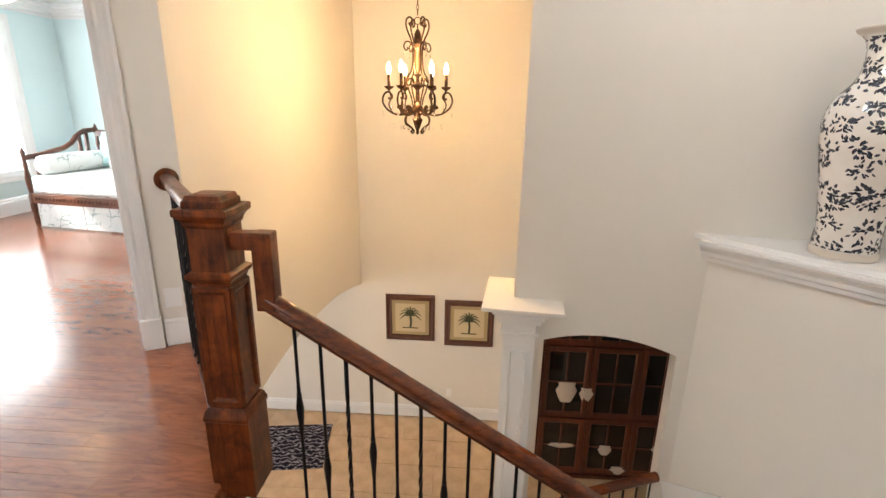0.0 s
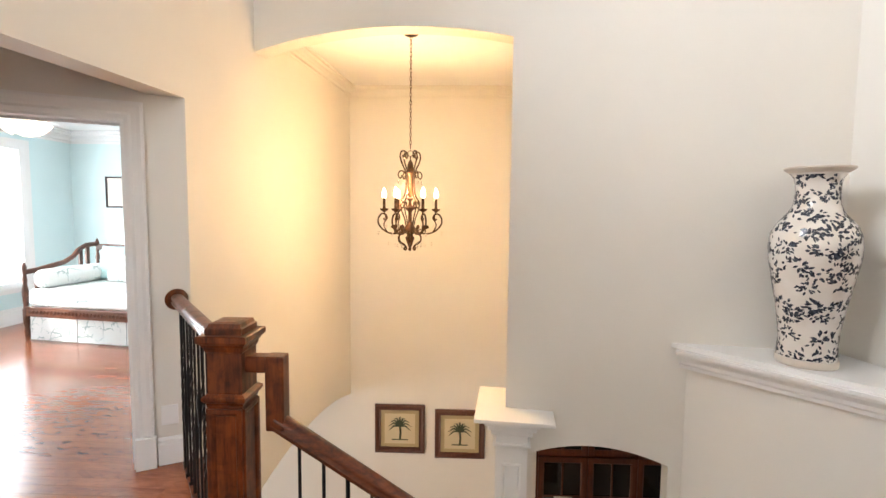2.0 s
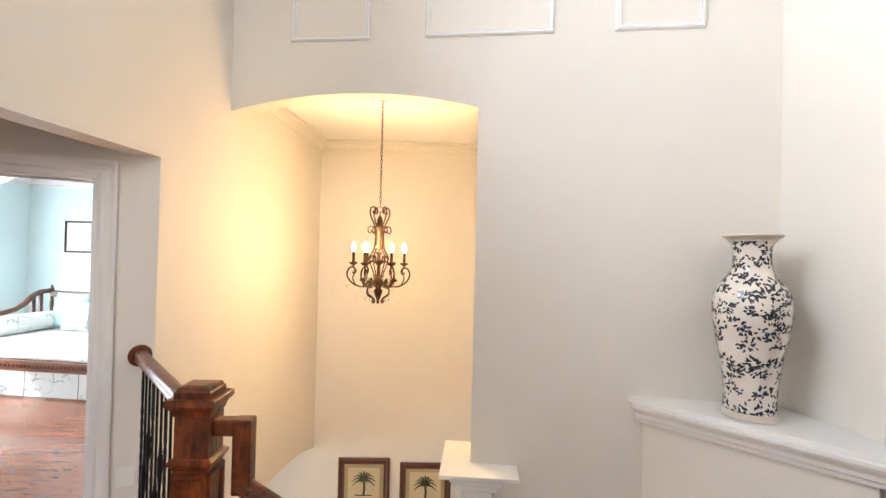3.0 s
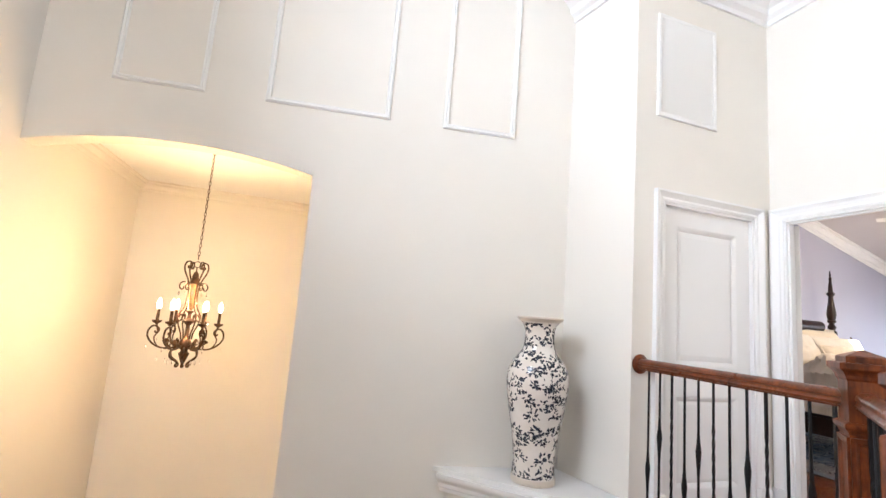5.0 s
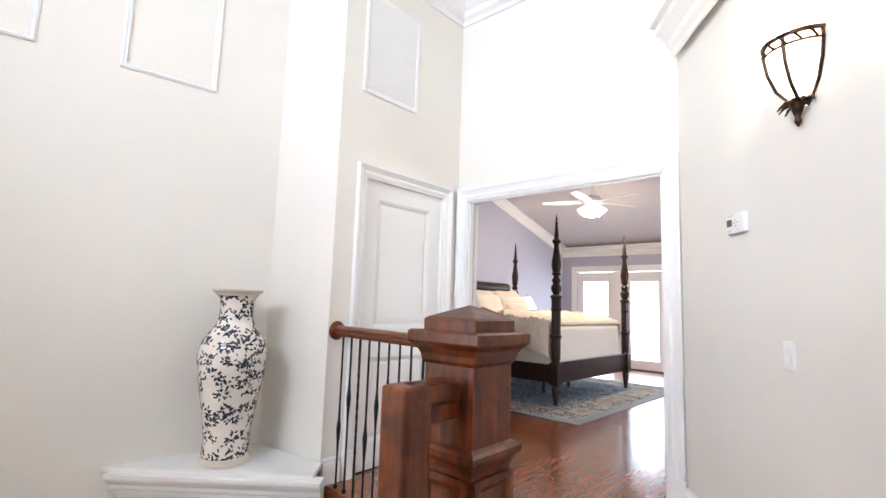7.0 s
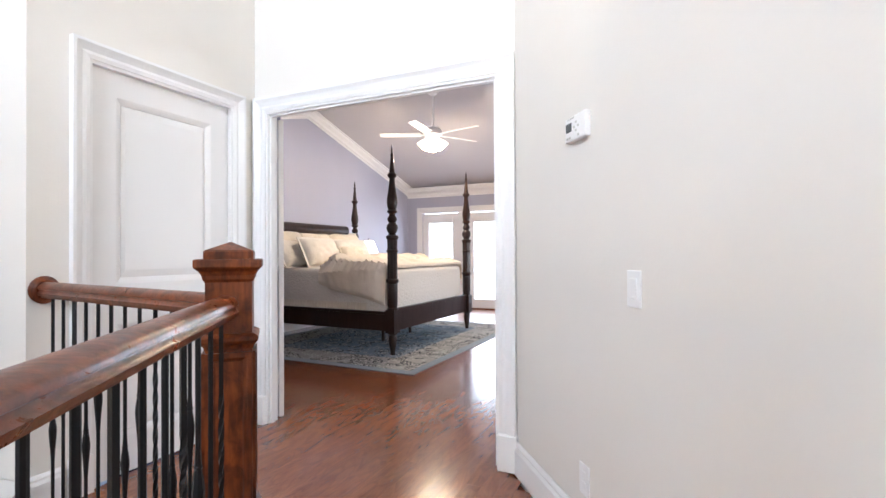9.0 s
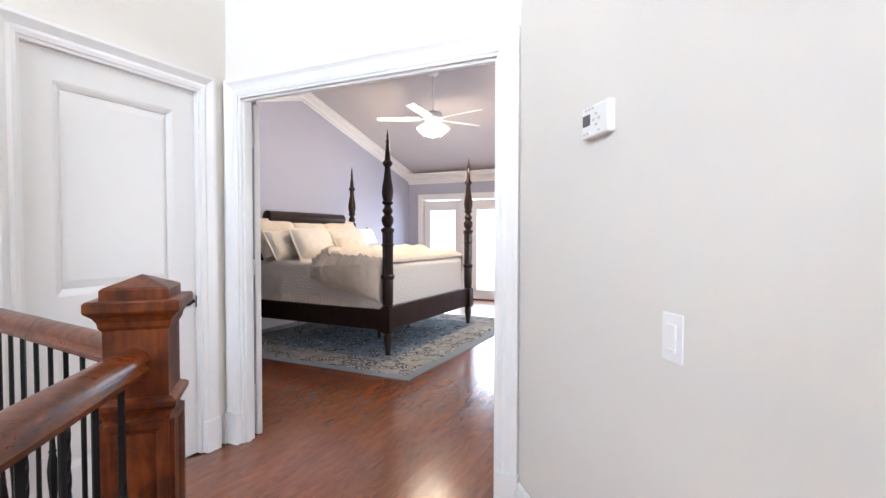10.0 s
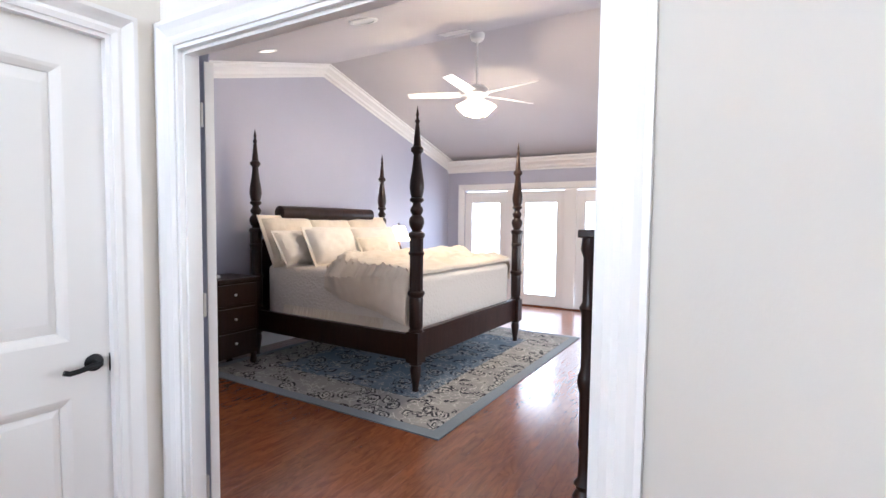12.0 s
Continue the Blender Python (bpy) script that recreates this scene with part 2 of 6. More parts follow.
PARCH = paint("aged parchment print", (0.50, 0.40, 0.22), 0.7, 30.0, 0.25, 0.1)
PARCH2 = paint("pale parchment print", (0.66, 0.56, 0.36), 0.7, 30.0, 0.15, 0.1)
INKG, *_ = material("dark green ink", (0.05, 0.06, 0.03), 0.8)
LCD, *_ = material("grey display", (0.12, 0.13, 0.13), 0.2)

# ---- mesh tools ----


def obj(name, bm, mat, parent=None, label="", smooth=False):
    me = bpy.data.meshes.new(name)
    bmesh.ops.recalc_face_normals(bm, faces=bm.faces)
    bm.to_mesh(me)
    bm.free()
    me.materials.append(mat)
    if smooth:
        me.polygons.foreach_set("use_smooth", [True] * len(me.polygons))
        me.set_sharp_from_angle(angle=radians(38))
    ob = new(name, me)
    if parent is not None:
        ob.parent = parent
    if label:
        ob["label"] = label
    return ob


def part(name, bm, mat, parent, label="", smooth=False):
    return obj(name, bm, mat, parent, label, smooth)


def thing(name, at, label, category, group="", kind="", rz=0.0):
    ob = new(name)
    ob.empty_display_size = 0.05
    ob.matrix_world = pose(*at, 0, 0, rz)
    return tagged(ob, label, category, group, kind)


def box(bm, a, b, m=None):
    """Box between two corners."""
    vs = [bm.verts.new((x, y, z)) for x in (a[0], b[0]) for y in (a[1], b[1]) for z in (a[2], b[2])]
    for f in ((0, 1, 3, 2), (4, 6, 7, 5), (0, 4, 5, 1), (2, 3, 7, 6), (0, 2, 6, 4), (1, 5, 7, 3)):
        bm.faces.new([vs[i] for i in f])
    if m is not None:
        bmesh.ops.transform(bm, matrix=m, verts=vs)
    return vs


def rbox(bm, a, b, r=0.004, seg=2, m=None):
    """Box with rounded edges."""
    t = bmesh.new()
    box(t, a, b)
    bmesh.ops.bevel(t, geom=t.edges[:], offset=r, segments=seg, affect="EDGES", profile=0.6)
    add(bm, t, m)
    return bm


def add(bm, t, m=None):
    """Joins bmesh t into bm."""
    if m is not None:
        bmesh.ops.transform(t, matrix=m, verts=t.verts[:])
    me = bpy.data.meshes.new("tmp")
    t.to_mesh(me)
    t.free()
    bm.from_mesh(me)
    bpy.data.meshes.remove(me)


def lathe(bm, prof, seg=24, m=None, close=True):
    """Turns (radius, height) pairs round z."""
    rings = []
    new_verts = []
    for r, z in prof:
        ring = [bm.verts.new((r * math.cos(2 * math.pi * i / seg), r * math.sin(2 * math.pi * i / seg), z)) for i in range(seg)]
        rings.append(ring)
        new_verts += ring
    for p, q in zip(rings, rings[1:]):
        for i in range(seg):
            bm.faces.new((p[i], p[(i + 1) % seg], q[(i + 1) % seg], q[i]))
    if close:
        bm.faces.new(rings[0][::-1])
        bm.faces.new(rings[-1])
    if m is not None:
        bmesh.ops.transform(bm, matrix=m, verts=new_verts)
    return bm


def stack(bm, spec, m=None):
    """Square post of (half width, height) pairs."""
    rings, allv = [], []
    for h, z in spec:
        ring = [bm.verts.new((sx * h, sy * h, z)) for sx, sy in ((-1, -1), (1, -1), (1, 1), (-1, 1))]
        rings.append(ring)
        allv += ring
    for p, q in zip(rings, rings[1:]):
        for i in range(4):
            bm.faces.new((p[i], p[(i + 1) % 4], q[(i + 1) % 4], q[i]))
    bm.faces.new(rings[0][::-1])
    bm.faces.new(rings[-1])
    if m is not None:
        bmesh.ops.transform(bm, matrix=m, verts=allv)
    return bm


def tube(bm, pts, r, seg=8, taper=None):
    """Round tube along points."""
    pts = [Vector(p) for p in pts]
    rings = []
    side = None
    for i, p in enumerate(pts):
        d = (pts[min(i + 1, len(pts) - 1)] - pts[max(i - 1, 0)]).normalized()
        if side is None:
            side = d.orthogonal().normalized()
        side = (side - d * side.dot(d)).normalized()
        up = d.cross(side)
        rr = r if taper is None else r * taper(i / max(1, len(pts) - 1))
        rings.append([bm.verts.new(p + (side * math.cos(a) + up * math.sin(a)) * rr) for a in (2 * math.pi * k / seg for k in range(seg))])
    for p, q in zip(rings, rings[1:]):
        for i in range(seg):
            bm.faces.new((p[i], p[(i + 1) % seg], q[(i + 1) % seg], q[i]))
    bm.faces.new(rings[0][::-1])
    bm.faces.new(rings[-1])
    return bm


def sweep(bm, path, prof, nrm, closed=False):
    """Sweeps a closed profile of (side, out) pairs along a path in the plane with normal nrm, mitred; side points to the left of the way seen from nrm."""
    path = [Vector(p) for p in path]
    nrm = Vector(nrm).normalized()
    n = len(path)
    rings = []
    for i, p in enumerate(path):
        d0 = (p - path[i - 1]).normalized() if i > 0 or closed else None
        d1 = (path[(i + 1) % n] - p).normalized() if i < n - 1 or closed else None
        d0, d1 = d0 or d1, d1 or d0
        s0, s1 = nrm.cross(d0), nrm.cross(d1)
        s = s0 + s1
        s = s / max(0.2, s.dot(s0))
        rings.append([bm.verts.new(p + s * a + nrm * b) for a, b in prof])
    k = len(prof)
    for i in range(n if closed else n - 1):
        p, q = rings[i], rings[(i + 1) % n]
        for j in range(k):
            bm.faces.new((p[j], p[(j + 1) % k], q[(j + 1) % k], q[j]))
    if not closed:
        bm.faces.new(rings[0][::-1])
        bm.faces.new(rings[-1])
    return bm


def prism(bm, poly, p0, d, n, depth):
    """Extrudes a polygon of (u, z) pairs that stands on the line p0 + u d by depth along n."""
    f = [bm.verts.new((p0[0] + d[0] * u, p0[1] + d[1] * u, z)) for u, z in poly]
    g = [bm.verts.new((v.co.x + n[0] * depth, v.co.y + n[1] * depth, v.co.z)) for v in f]
    bm.faces.new(f)
    bm.faces.new(g[::-1])
    k = len(f)
    for i in range(k):
        bm.faces.new((f[i], g[i], g[(i + 1) % k], f[(i + 1) % k]))


def wall(name, p0, p1, polys, depth, mat, back, label):
    """A wall from p0 to p1 made of upright polygons of (metres along, height), thick away from the room; back: +1 if its back lies to the left of the way."""
    v = Vector((p1[0] - p0[0], p1[1] - p0[1]))
    d = v.normalized()
    n = Vector((-d.y, d.x)) * back
    bm = bmesh.new()
    for poly in polys:
        prism(bm, poly, p0, d, n, depth)
    bmesh.ops.remove_doubles(bm, verts=bm.verts, dist=0.0002)
    bm.verts.index_update()
    seen = {}
    for f in bm.faces:
        seen.setdefault(frozenset(v.index for v in f.verts), []).append(f)
    bmesh.ops.delete(bm, geom=[f for k in seen.values() if len(k) > 1 for f in k], context="FACES_ONLY")
    return tagged(obj(name, bm, mat), label, "wall", kind="structure")


def rect(u0, u1, z0, z1):
    return [(u0, z0), (u1, z0), (u1, z1), (u0, z1)]


def arch(u0, u1, spring, rise, top, seg=20):
    """Strips above a segmental arch."""
    out = []
    for i in range(seg):
        a, b = u0 + (u1 - u0) * i / seg, u0 + (u1 - u0) * (i + 1) / seg
        fa, fb = (1 - (2 * i / seg - 1) ** 2), (1 - (2 * (i + 1) / seg - 1) ** 2)
        out.append([(a, spring + rise * fa), (b, spring + rise * fb), (b, top), (a, top)])
    return out


def slab(name, poly, z0, z1, mat, label, category):
    bm = bmesh.new()
    f = [bm.verts.new((x, y, z0)) for x, y in poly]
    g = [bm.verts.new((x, y, z1)) for x, y in poly]
    bm.faces.new(f[::-1])
    bm.faces.new(g)
    k = len(f)
    for i in range(k):
        bm.faces.new((f[i], f[(i + 1) % k], g[(i + 1) % k], g[i]))
    return tagged(obj(name, bm, mat), label, category, kind="structure")

# ---- levels and plan ----
AF, BF, GF, TOP = -0.04, 0.51, -2.65, 5.40     # hall, upper landing, ground floor, hall ceiling
AL, AR = (-0.92, 3.74), (2.95, 3.104)           # ends of the arched wall
EE, WN = (-1.0, 2.94), (-0.70, 5.9)             # stair wall: jamb of the passage and far corner
KC = (3.04, 2.45)                               # closet corner
BC = (4.36, 0.585)                               # bedroom wall meets the slanted wall

# ---- structure ----
wall("wall_arch", AL, AR, arch(0, 1.905, 2.665, 0.118, TOP) + [rect(1.905, 2.098, GF, TOP)] + arch(2.098, 2.99, -0.185, 0.09, TOP, 14)
     + [rect(2.99, 4.0, GF, TOP)], 0.16, CREAM, 1, "cream painted wall with a tall arched opening to the stairwell")
wall("wall_return", AR, KC, [rect(0, 0.66, 0.4, TOP)], 0.10, CREAM, 1, "narrow cream painted wall beside the vase shelf")
wall("wall_closet", KC, (4.36, 2.45), [rect(0, 0.255, BF, TOP), rect(1.128, 1.32, BF, TOP), rect(0.255, 1.128, 2.64, TOP)], 0.14, CREAM, 1, "cream painted wall round the closet door")
wall("wall_bedroom", (4.36, 2.59), BC, [rect(0, 0.245, BF, TOP), rect(1.91, 2.005, BF, TOP), rect(0.245, 1.91, 2.642, TOP)], 0.08, CREAM, 1, "white lit wall over the open bedroom doorway")
wall("wall_slanted", BC, (-0.04, -2.66), [rect(0, 5.5, AF - 0.2, TOP)], 0.14, CREAM, 1, "pale cream slanted wall with switches and a sconce")


def low_arch(u):
    return -0.60 - 0.118 * (u - 1.75) ** 2


wall("wall_stair", EE, WN, [rect(0, 0.3, GF, TOP)] + [[(0.3 + 0.167 * i, low_arch(0.3 + 0.167 * i)), (0.467 + 0.167 * i, low_arch(0.467 + 0.167 * i)),
     (0.467 + 0.167 * i, TOP), (0.3 + 0.167 * i, TOP)] for i in range(16)], 0.16, CREAM, 1, "cream stairwell wall in warm lamplight, arched below")
wall("wall_passage", EE, (-1.3, -0.02), [rect(0, 1.2, 2.145, TOP), rect(1.2, 2.2, 2.145, 3.2), rect(1.2, 2.2, 4.9, TOP), rect(2.2, 2.7, AF, 3.2), rect(2.2, 2.7, 4.9, TOP), rect(2.7, 2.975, AF, TOP)], 0.16, CREAM, -1, "cream wall over the wide passage opening")
wall("wall_west", (-1.3, -0.02), (-1.6, -5.0), [rect(0, 5.0, AF, TOP)], 0.16, CREAM, -1, "plain cream wall of the hall")
# unseen sheet that closes the invented opening behind the west lamp
wall("window_blind", (-1.26, 1.80), (-1.43, 0.18), [rect(0, 1.63, 3.1, 5.0)], 0.02, TRIM, -1, "unseen white sheet closing the opening behind the west fill light")
wall("wall_south", (-1.6, -5.0), (2.2, -5.0), [rect(0, 0.4, AF, TOP), rect(3.4, 3.8, AF, TOP), rect(0.4, 3.4, AF, 1.2), rect(0.4, 3.4, 4.1, TOP)], 0.16, CREAM, -1, "plain cream hall wall with a large window opening")
wall("wall_southeast", (2.2, -5.0), (-0.04, -2.66), [rect(0, 3.3, AF, TOP)], 0.14, CREAM, -1, "plain cream wall closing the hall")
# wall with the sitting room door, set aslant
DD = Vector((-0.88, -0.475))
wall("wall_sitting_door", EE, (EE[0] + DD.x * 3, EE[1] + DD.y * 3), [rect(0, 0.305, AF, 2.6), rect(2.0, 3.0, AF, 2.6), rect(0.305, 2.0, 1.995, 2.6)], 0.12, CREAM, -1, "cream wall round the sitting room doorway")
wall("wall_passage_end", (-3.64, 1.515), (-1.38, -0.05), [rect(0, 2.75, AF, 2.6)], 0.12, CREAM, -1, "plain cream wall at the end of the passage")
# alcove
wall("wall_alcove_back", (-4.6, 5.9), (1.4, 5.9), [rect(0, 3.75, GF, AF - 0.25), rect(3.75, 6.0, GF, 3.1)], 0.14, CREAM, 1, "cream stairwell wall hung with two pictures")
wall("wall_alcove_side", (1.34, 5.9), (1.34, 3.55), [rect(0, 1.0, GF, 0.05), rect(0, 2.35, 0.05, 3.1)], 0.10, CREAM, 1, "cream side wall of the stairwell alcove")
slab("ceiling_alcove", [(-1.0, 3.83), (1.42, 3.44), (1.42, 6.0), (-0.8, 6.0)], 2.95, 3.1, CEIL, "cream ceiling of the stairwell alcove", "ceiling")
wall("wall_under_shelf", (2.11, 3.235), (3.25, 1.90), [rect(0, 1.20, GF, 0.60), rect(1.20, 1.755, GF, BF - 0.31)], 0.12, CREAM, 1, "cream slanted wall below the vase shelf")
wall("wall_cabinet_side", (3.6, 5.2), (3.6, 2.0), [rect(0, 3.2, GF, 0.3)], 0.12, CREAM, 1, "plain cream wall on the ground floor")
wall("wall_cabinet_back", (1.4, 5.45), (3.7, 5.45), [rect(0, 2.3, GF, 0.3)], 0.12, CREAM, 1, "plain cream wall behind the cabinet")
slab("ceiling_lower", [(1.4, 3.6), (3.7, 3.2), (3.7, 5.5), (1.4, 5.5)], 0.05, 0.3, CEIL, "white ceiling over the cabinet niche", "ceiling")
wall("wall_lower_west", (-4.6, 2.2), (-4.6, 5.9), [rect(0, 3.7, GF, AF - 0.2)], 0.14, CREAM, 1, "plain cream wall on the ground floor")
wall("wall_lower_south", (-4.6, -0.4), (3.6, -0.4), [rect(0, 8.2, GF, AF - 0.1)], 0.14, CREAM, -1, "plain cream wall under the hall floor")
# ceilings
slab("ceiling_hall", [(-1.8, -5.2), (2.4, -5.2), (4.7, 0.4), (4.7, 3.0), (2.9, 3.3), (-1.2, 4.0)], TOP, TOP + 0.12, CEIL, "high white hall ceiling", "ceiling")
slab("ceiling_passage", [(-3.8, 1.5), (-1.3, -0.2), (-1.13, 2.9)], 2.45, 2.58, CEIL, "white passage ceiling", "ceiling")
slab("ceiling_soffit", [(2.74, 3.30), (2.80, 0.0), (4.36, 0.3), (4.50, 2.5), (3.1, 3.3)], 4.56, 4.66, CEIL, "white soffit over the bedroom door", "ceiling")
# bedroom shell
wall("wall_bed_north", (4.3, 5.0), (11.3, 5.0), [rect(0, 7.0, BF, 4.2)], 0.14, LILAC, 1, "pale lilac bedroom wall behind the bed")
wall("wall_bed_east", (11.2, 5.0), (11.2, -3.0), [rect(0, 0.36, BF, 3.3), rect(0.36, 3.28, 2.53, 3.3), rect(3.28, 8.0, BF, 3.3)], 0.14, LILAC, 1, "pale lilac bedroom wall with glazed garden doors")
# unseen wall; its opening is made up to hold the bed's fill lamp
wall("wall_bed_south", (11.2, -3.0), (4.4, -3.0), [rect(0, 2.2, BF, 4.2), rect(5.0, 6.8, BF, 4.2), rect(2.2, 5.0, BF, 1.1), rect(2.2, 5.0, 2.8, 4.2)], 0.14, LILAC, 1, "unseen pale lilac bedroom wall with an opening added for the fill light")
wall("wall_bed_west", (4.50, 2.35), (4.50, 5.0), [rect(0, 2.65, BF, 3.6)], 0.004, LILAC, -1, "pale lilac bedroom wall beside the doorway")
wall("wall_bed_west_south", (4.50, -3.0), (4.50, 0.70), [rect(0, 3.7, BF, 3.6)], 0.12, LILAC, -1, "pale lilac bedroom wall beside the doorway")
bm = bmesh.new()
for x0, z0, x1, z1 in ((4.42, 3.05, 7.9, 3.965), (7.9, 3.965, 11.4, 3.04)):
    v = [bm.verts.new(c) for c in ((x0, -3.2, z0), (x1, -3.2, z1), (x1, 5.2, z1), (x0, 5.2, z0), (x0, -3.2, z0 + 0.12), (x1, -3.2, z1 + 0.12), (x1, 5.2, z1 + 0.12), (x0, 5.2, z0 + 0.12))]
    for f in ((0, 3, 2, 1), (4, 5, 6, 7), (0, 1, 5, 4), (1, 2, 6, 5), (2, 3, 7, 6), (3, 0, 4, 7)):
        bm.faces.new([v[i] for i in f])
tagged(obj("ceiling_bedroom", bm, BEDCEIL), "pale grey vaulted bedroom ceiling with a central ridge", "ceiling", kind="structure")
# sitting room shell
wall("wall_sitting_north", (-5.2, 7.2), (-0.9, 7.2), [rect(0, 4.3, AF, 2.9)], 0.14, AQUA, 1, "pale aqua sitting room wall in bright daylight")
wall("wall_sitting_west", (-5.2, 0.5), (-5.2, 7.2), [rect(0, 1.6, AF, 2.9), rect(5.9, 6.7, AF, 2.9), rect(1.6, 5.9, AF, 0.45), rect(1.6, 5.9, 2.3, 2.9), rect(3.1, 3.25, 0.45, 2.3), rect(4.5, 4.65, 0.45, 2.3)], 0.14, AQUA, 1, "pale aqua sitting room wall with wide windows")
wall("wall_sitting_south", (-3.6, 1.5), (-5.4, 0.5), [rect(0, 2.1, AF, 2.9)], 0.14, AQUA, -1, "plain aqua sitting room wall")
slab("ceiling_sitting", [(-5.5, 0.2), (-3.6, 1.4), (-1.15, 3.05), (-0.9, 7.4), (-5.5, 7.4)], 2.62, 2.74, CEIL, "white sitting room ceiling", "ceiling")
# floors
slab("floor_hall", [(-1.0, 2.97), (-0.27, 1.92), (-0.27, 0.48), (1.34, 0.48), (1.34, -1.62), (-0.04, -2.66), (2.2, -5.1), (-1.7, -5.1), (-1.5, -0.2), (-3.8, 1.4), (-5.4, 0.4), (-5.4, 7.3), (-0.84, 7.3), (-1.0, 2.97)][:-1], AF - 0.25, AF - 0.018, OAK, "oiled oak floor of the hall and sitting room", "floor")
slab("floor_landing", [(1.90, 0.40), (2.90, 1.12), (3.06, 2.45), (4.36, 2.6), (4.36, 5.1), (11.4, 5.1), (11.4, -3.1), (4.36, -3.1), (4.36, 0.62), (1.90, -1.22)], BF - 0.30, BF - 0.018, OAK, "red oak floor of the landing and bedroom", "floor")
slab("floor_ground", [(-4.7, -0.5), (3.7, -0.5), (3.7, 6.0), (-4.7, 6.0)], GF - 0.2, GF - 0.012, TILE, "pale travertine ground floor", "floor")

# steps up to the landing
for i in range(2):
    s = thing("step", (1.62 - 0.28 * i, -0.55, 0), "stained oak step up to the landing", "step", "steps to the landing", "structure")
    bm = bmesh.new()
    top = BF - 0.183 * (i + 1)
    rbox(bm, (-0.03, -1.05 + 0.2 * i, top - 0.03), (0.28, 0.96, top), 0.008)
    part("tread", bm, OAK, s)
    bm = bmesh.new()
    box(bm, (0, -1.05 + 0.2 * i, AF - 0.02), (0.28, 0.95, top - 0.03))
    part("riser", bm, TRIM, s)
# main flight
for i in range(11):
    s = thing("stair_step", (-0.25 + 0.272 * i, 1.2, 0), "stained oak stair tread on a white riser", "step", "main flight", "structure")
    bm = bmesh.new()
    top = AF - 0.183 * (i + 1)
    rbox(bm, (0.0, -0.74, top - 0.03), (0.30, 0.72, top), 0.008)
    part("tread", bm, STAINX, s)
    bm = bmesh.new()
    box(bm, (0.0, -0.72, top - 0.21), (0.27, 0.70, top - 0.03))
    part("riser", bm, TRIM, s)
slab("floor_half_landing", [(2.74, 0.46), (3.3, 0.46), (3.3, 1.9), (2.9, 2.3), (2.0, 3.15), (1.25, 2.80), (1.25, 1.95), (2.74, 1.95)], -2.30, -2.05, OAK, "oak half landing of the stairs", "floor")

# trim
CROWN = [(0, 0), (0.015, 0), (0.02, 0.03), (0.05, 0.05), (0.06, 0.085), (0.10, 0.12), (0.125, 0.135), (0.13, 0.175), (0.165, 0.185), (0.165, 0.22), (0, 0.22)]
BASE = [(0, 0), (0.022, 0), (0.022, 0.125), (0.014, 0.14), (0.016, 0.15), (0.006, 0.165), (0, 0.165)]


def trim(name, pts, prof, z, side, mat=TRIM, label="white moulded trim", k=1.0):
    bm = bmesh.new()
    sweep(bm, [(x, y, z) for x, y in pts], [(a * side * k, b * k) for a, b in prof], (0, 0, 1))
    return tagged(obj(name, bm, mat), label, "trim", kind="structure")


trim("crown_trim", [AR, KC, (4.36, 2.45), BC], CROWN, 4.30, -1, label="deep white crown moulding under the hall ceiling", k=1.2)
trim("crown_trim_slanted", [(4.26, 0.565), (-0.04, -2.66)], CROWN, 3.36, -1, label="white crown moulding end on the slanted wall")
trim("crown_trim_alcove", [(-0.905, 3.9), (-0.71, 5.9), (1.34, 5.9), (1.34, 3.6)], CROWN, 2.82, -1, CREAM, "cream crown moulding of the alcove", 0.6)
trim("crown_trim_sitting", [(-5.2, 1.4), (-5.2, 7.2), (-0.9, 7.2)], CROWN, 2.44, -1, label="white crown moulding of the sitting room", k=0.8)
trim("baseboard_closet", [(3.05, 2.45), (3.185, 2.45)], BASE, BF, -1, label="white baseboard")
trim("baseboard_closet_corner", [(4.30, 2.45), (4.36, 2.45)], BASE, BF, -1, label="white baseboard")
trim("baseboard_slanted", [(4.350, 0.585), (1.9, -1.224)], BASE, BF, -1, label="white baseboard of the slanted wall")
trim("baseboard_jamb", [(EE[0] + DD.x * 0.195, EE[1] + DD.y * 0.195), (EE[0] + DD.x * 0.01, EE[1] + DD.y * 0.01)], BASE, AF, -1, label="white baseboard of the passage jamb")
trim("baseboard_alcove", [(-4.5, 5.9), (1.34, 5.9)], BASE, GF, -1, label="white baseboard on the ground floor")
trim("baseboard_sitting", [(-5.2, 0.6), (-5.2, 7.2), (-0.9, 7.2)], BASE, AF, -1, label="tall white baseboard of the sitting room", k=1.3)
trim("baseboard_bed_east", [(11.2, 5.0), (11.2, 4.66)], BASE, BF, -1, label="white baseboard")
trim("baseboard_bed_north", [(4.5, 5.0), (11.2, 5.0)], BASE, BF, -1, label="white baseboard of the bedroom")
bm = bmesh.new()
sweep(bm, [(4.5, 5.0, 2.90), (7.9, 5.0, 3.815), (11.2, 5.0, 2.92)], [(b * 0.75, a * 0.75) for a, b in CROWN], (0, -1, 0))
tagged(obj("crown_trim_bedroom", bm, TRIM), "white crown moulding following the bedroom vault", "trim", kind="structure")
trim("crown_trim_bed_east", [(11.2, 5.0), (11.2, -3.0)], CROWN, 2.87, -1, label="white crown moulding over the garden doors", k=0.95)
# skirt along the wall below the shelf
bm = bmesh.new()
sweep(bm, [(2.115, 3.23, -1.30), (3.25, 1.90, -0.62)], [(0, 0), (0.10, 0), (0.12, 0.012), (0.14, 0.02), (0.14, 0.03), (0, 0.03)], Vector((0, 0, 1)).cross(Vector((1.135, -1.33, 0)).normalized()) * -1)
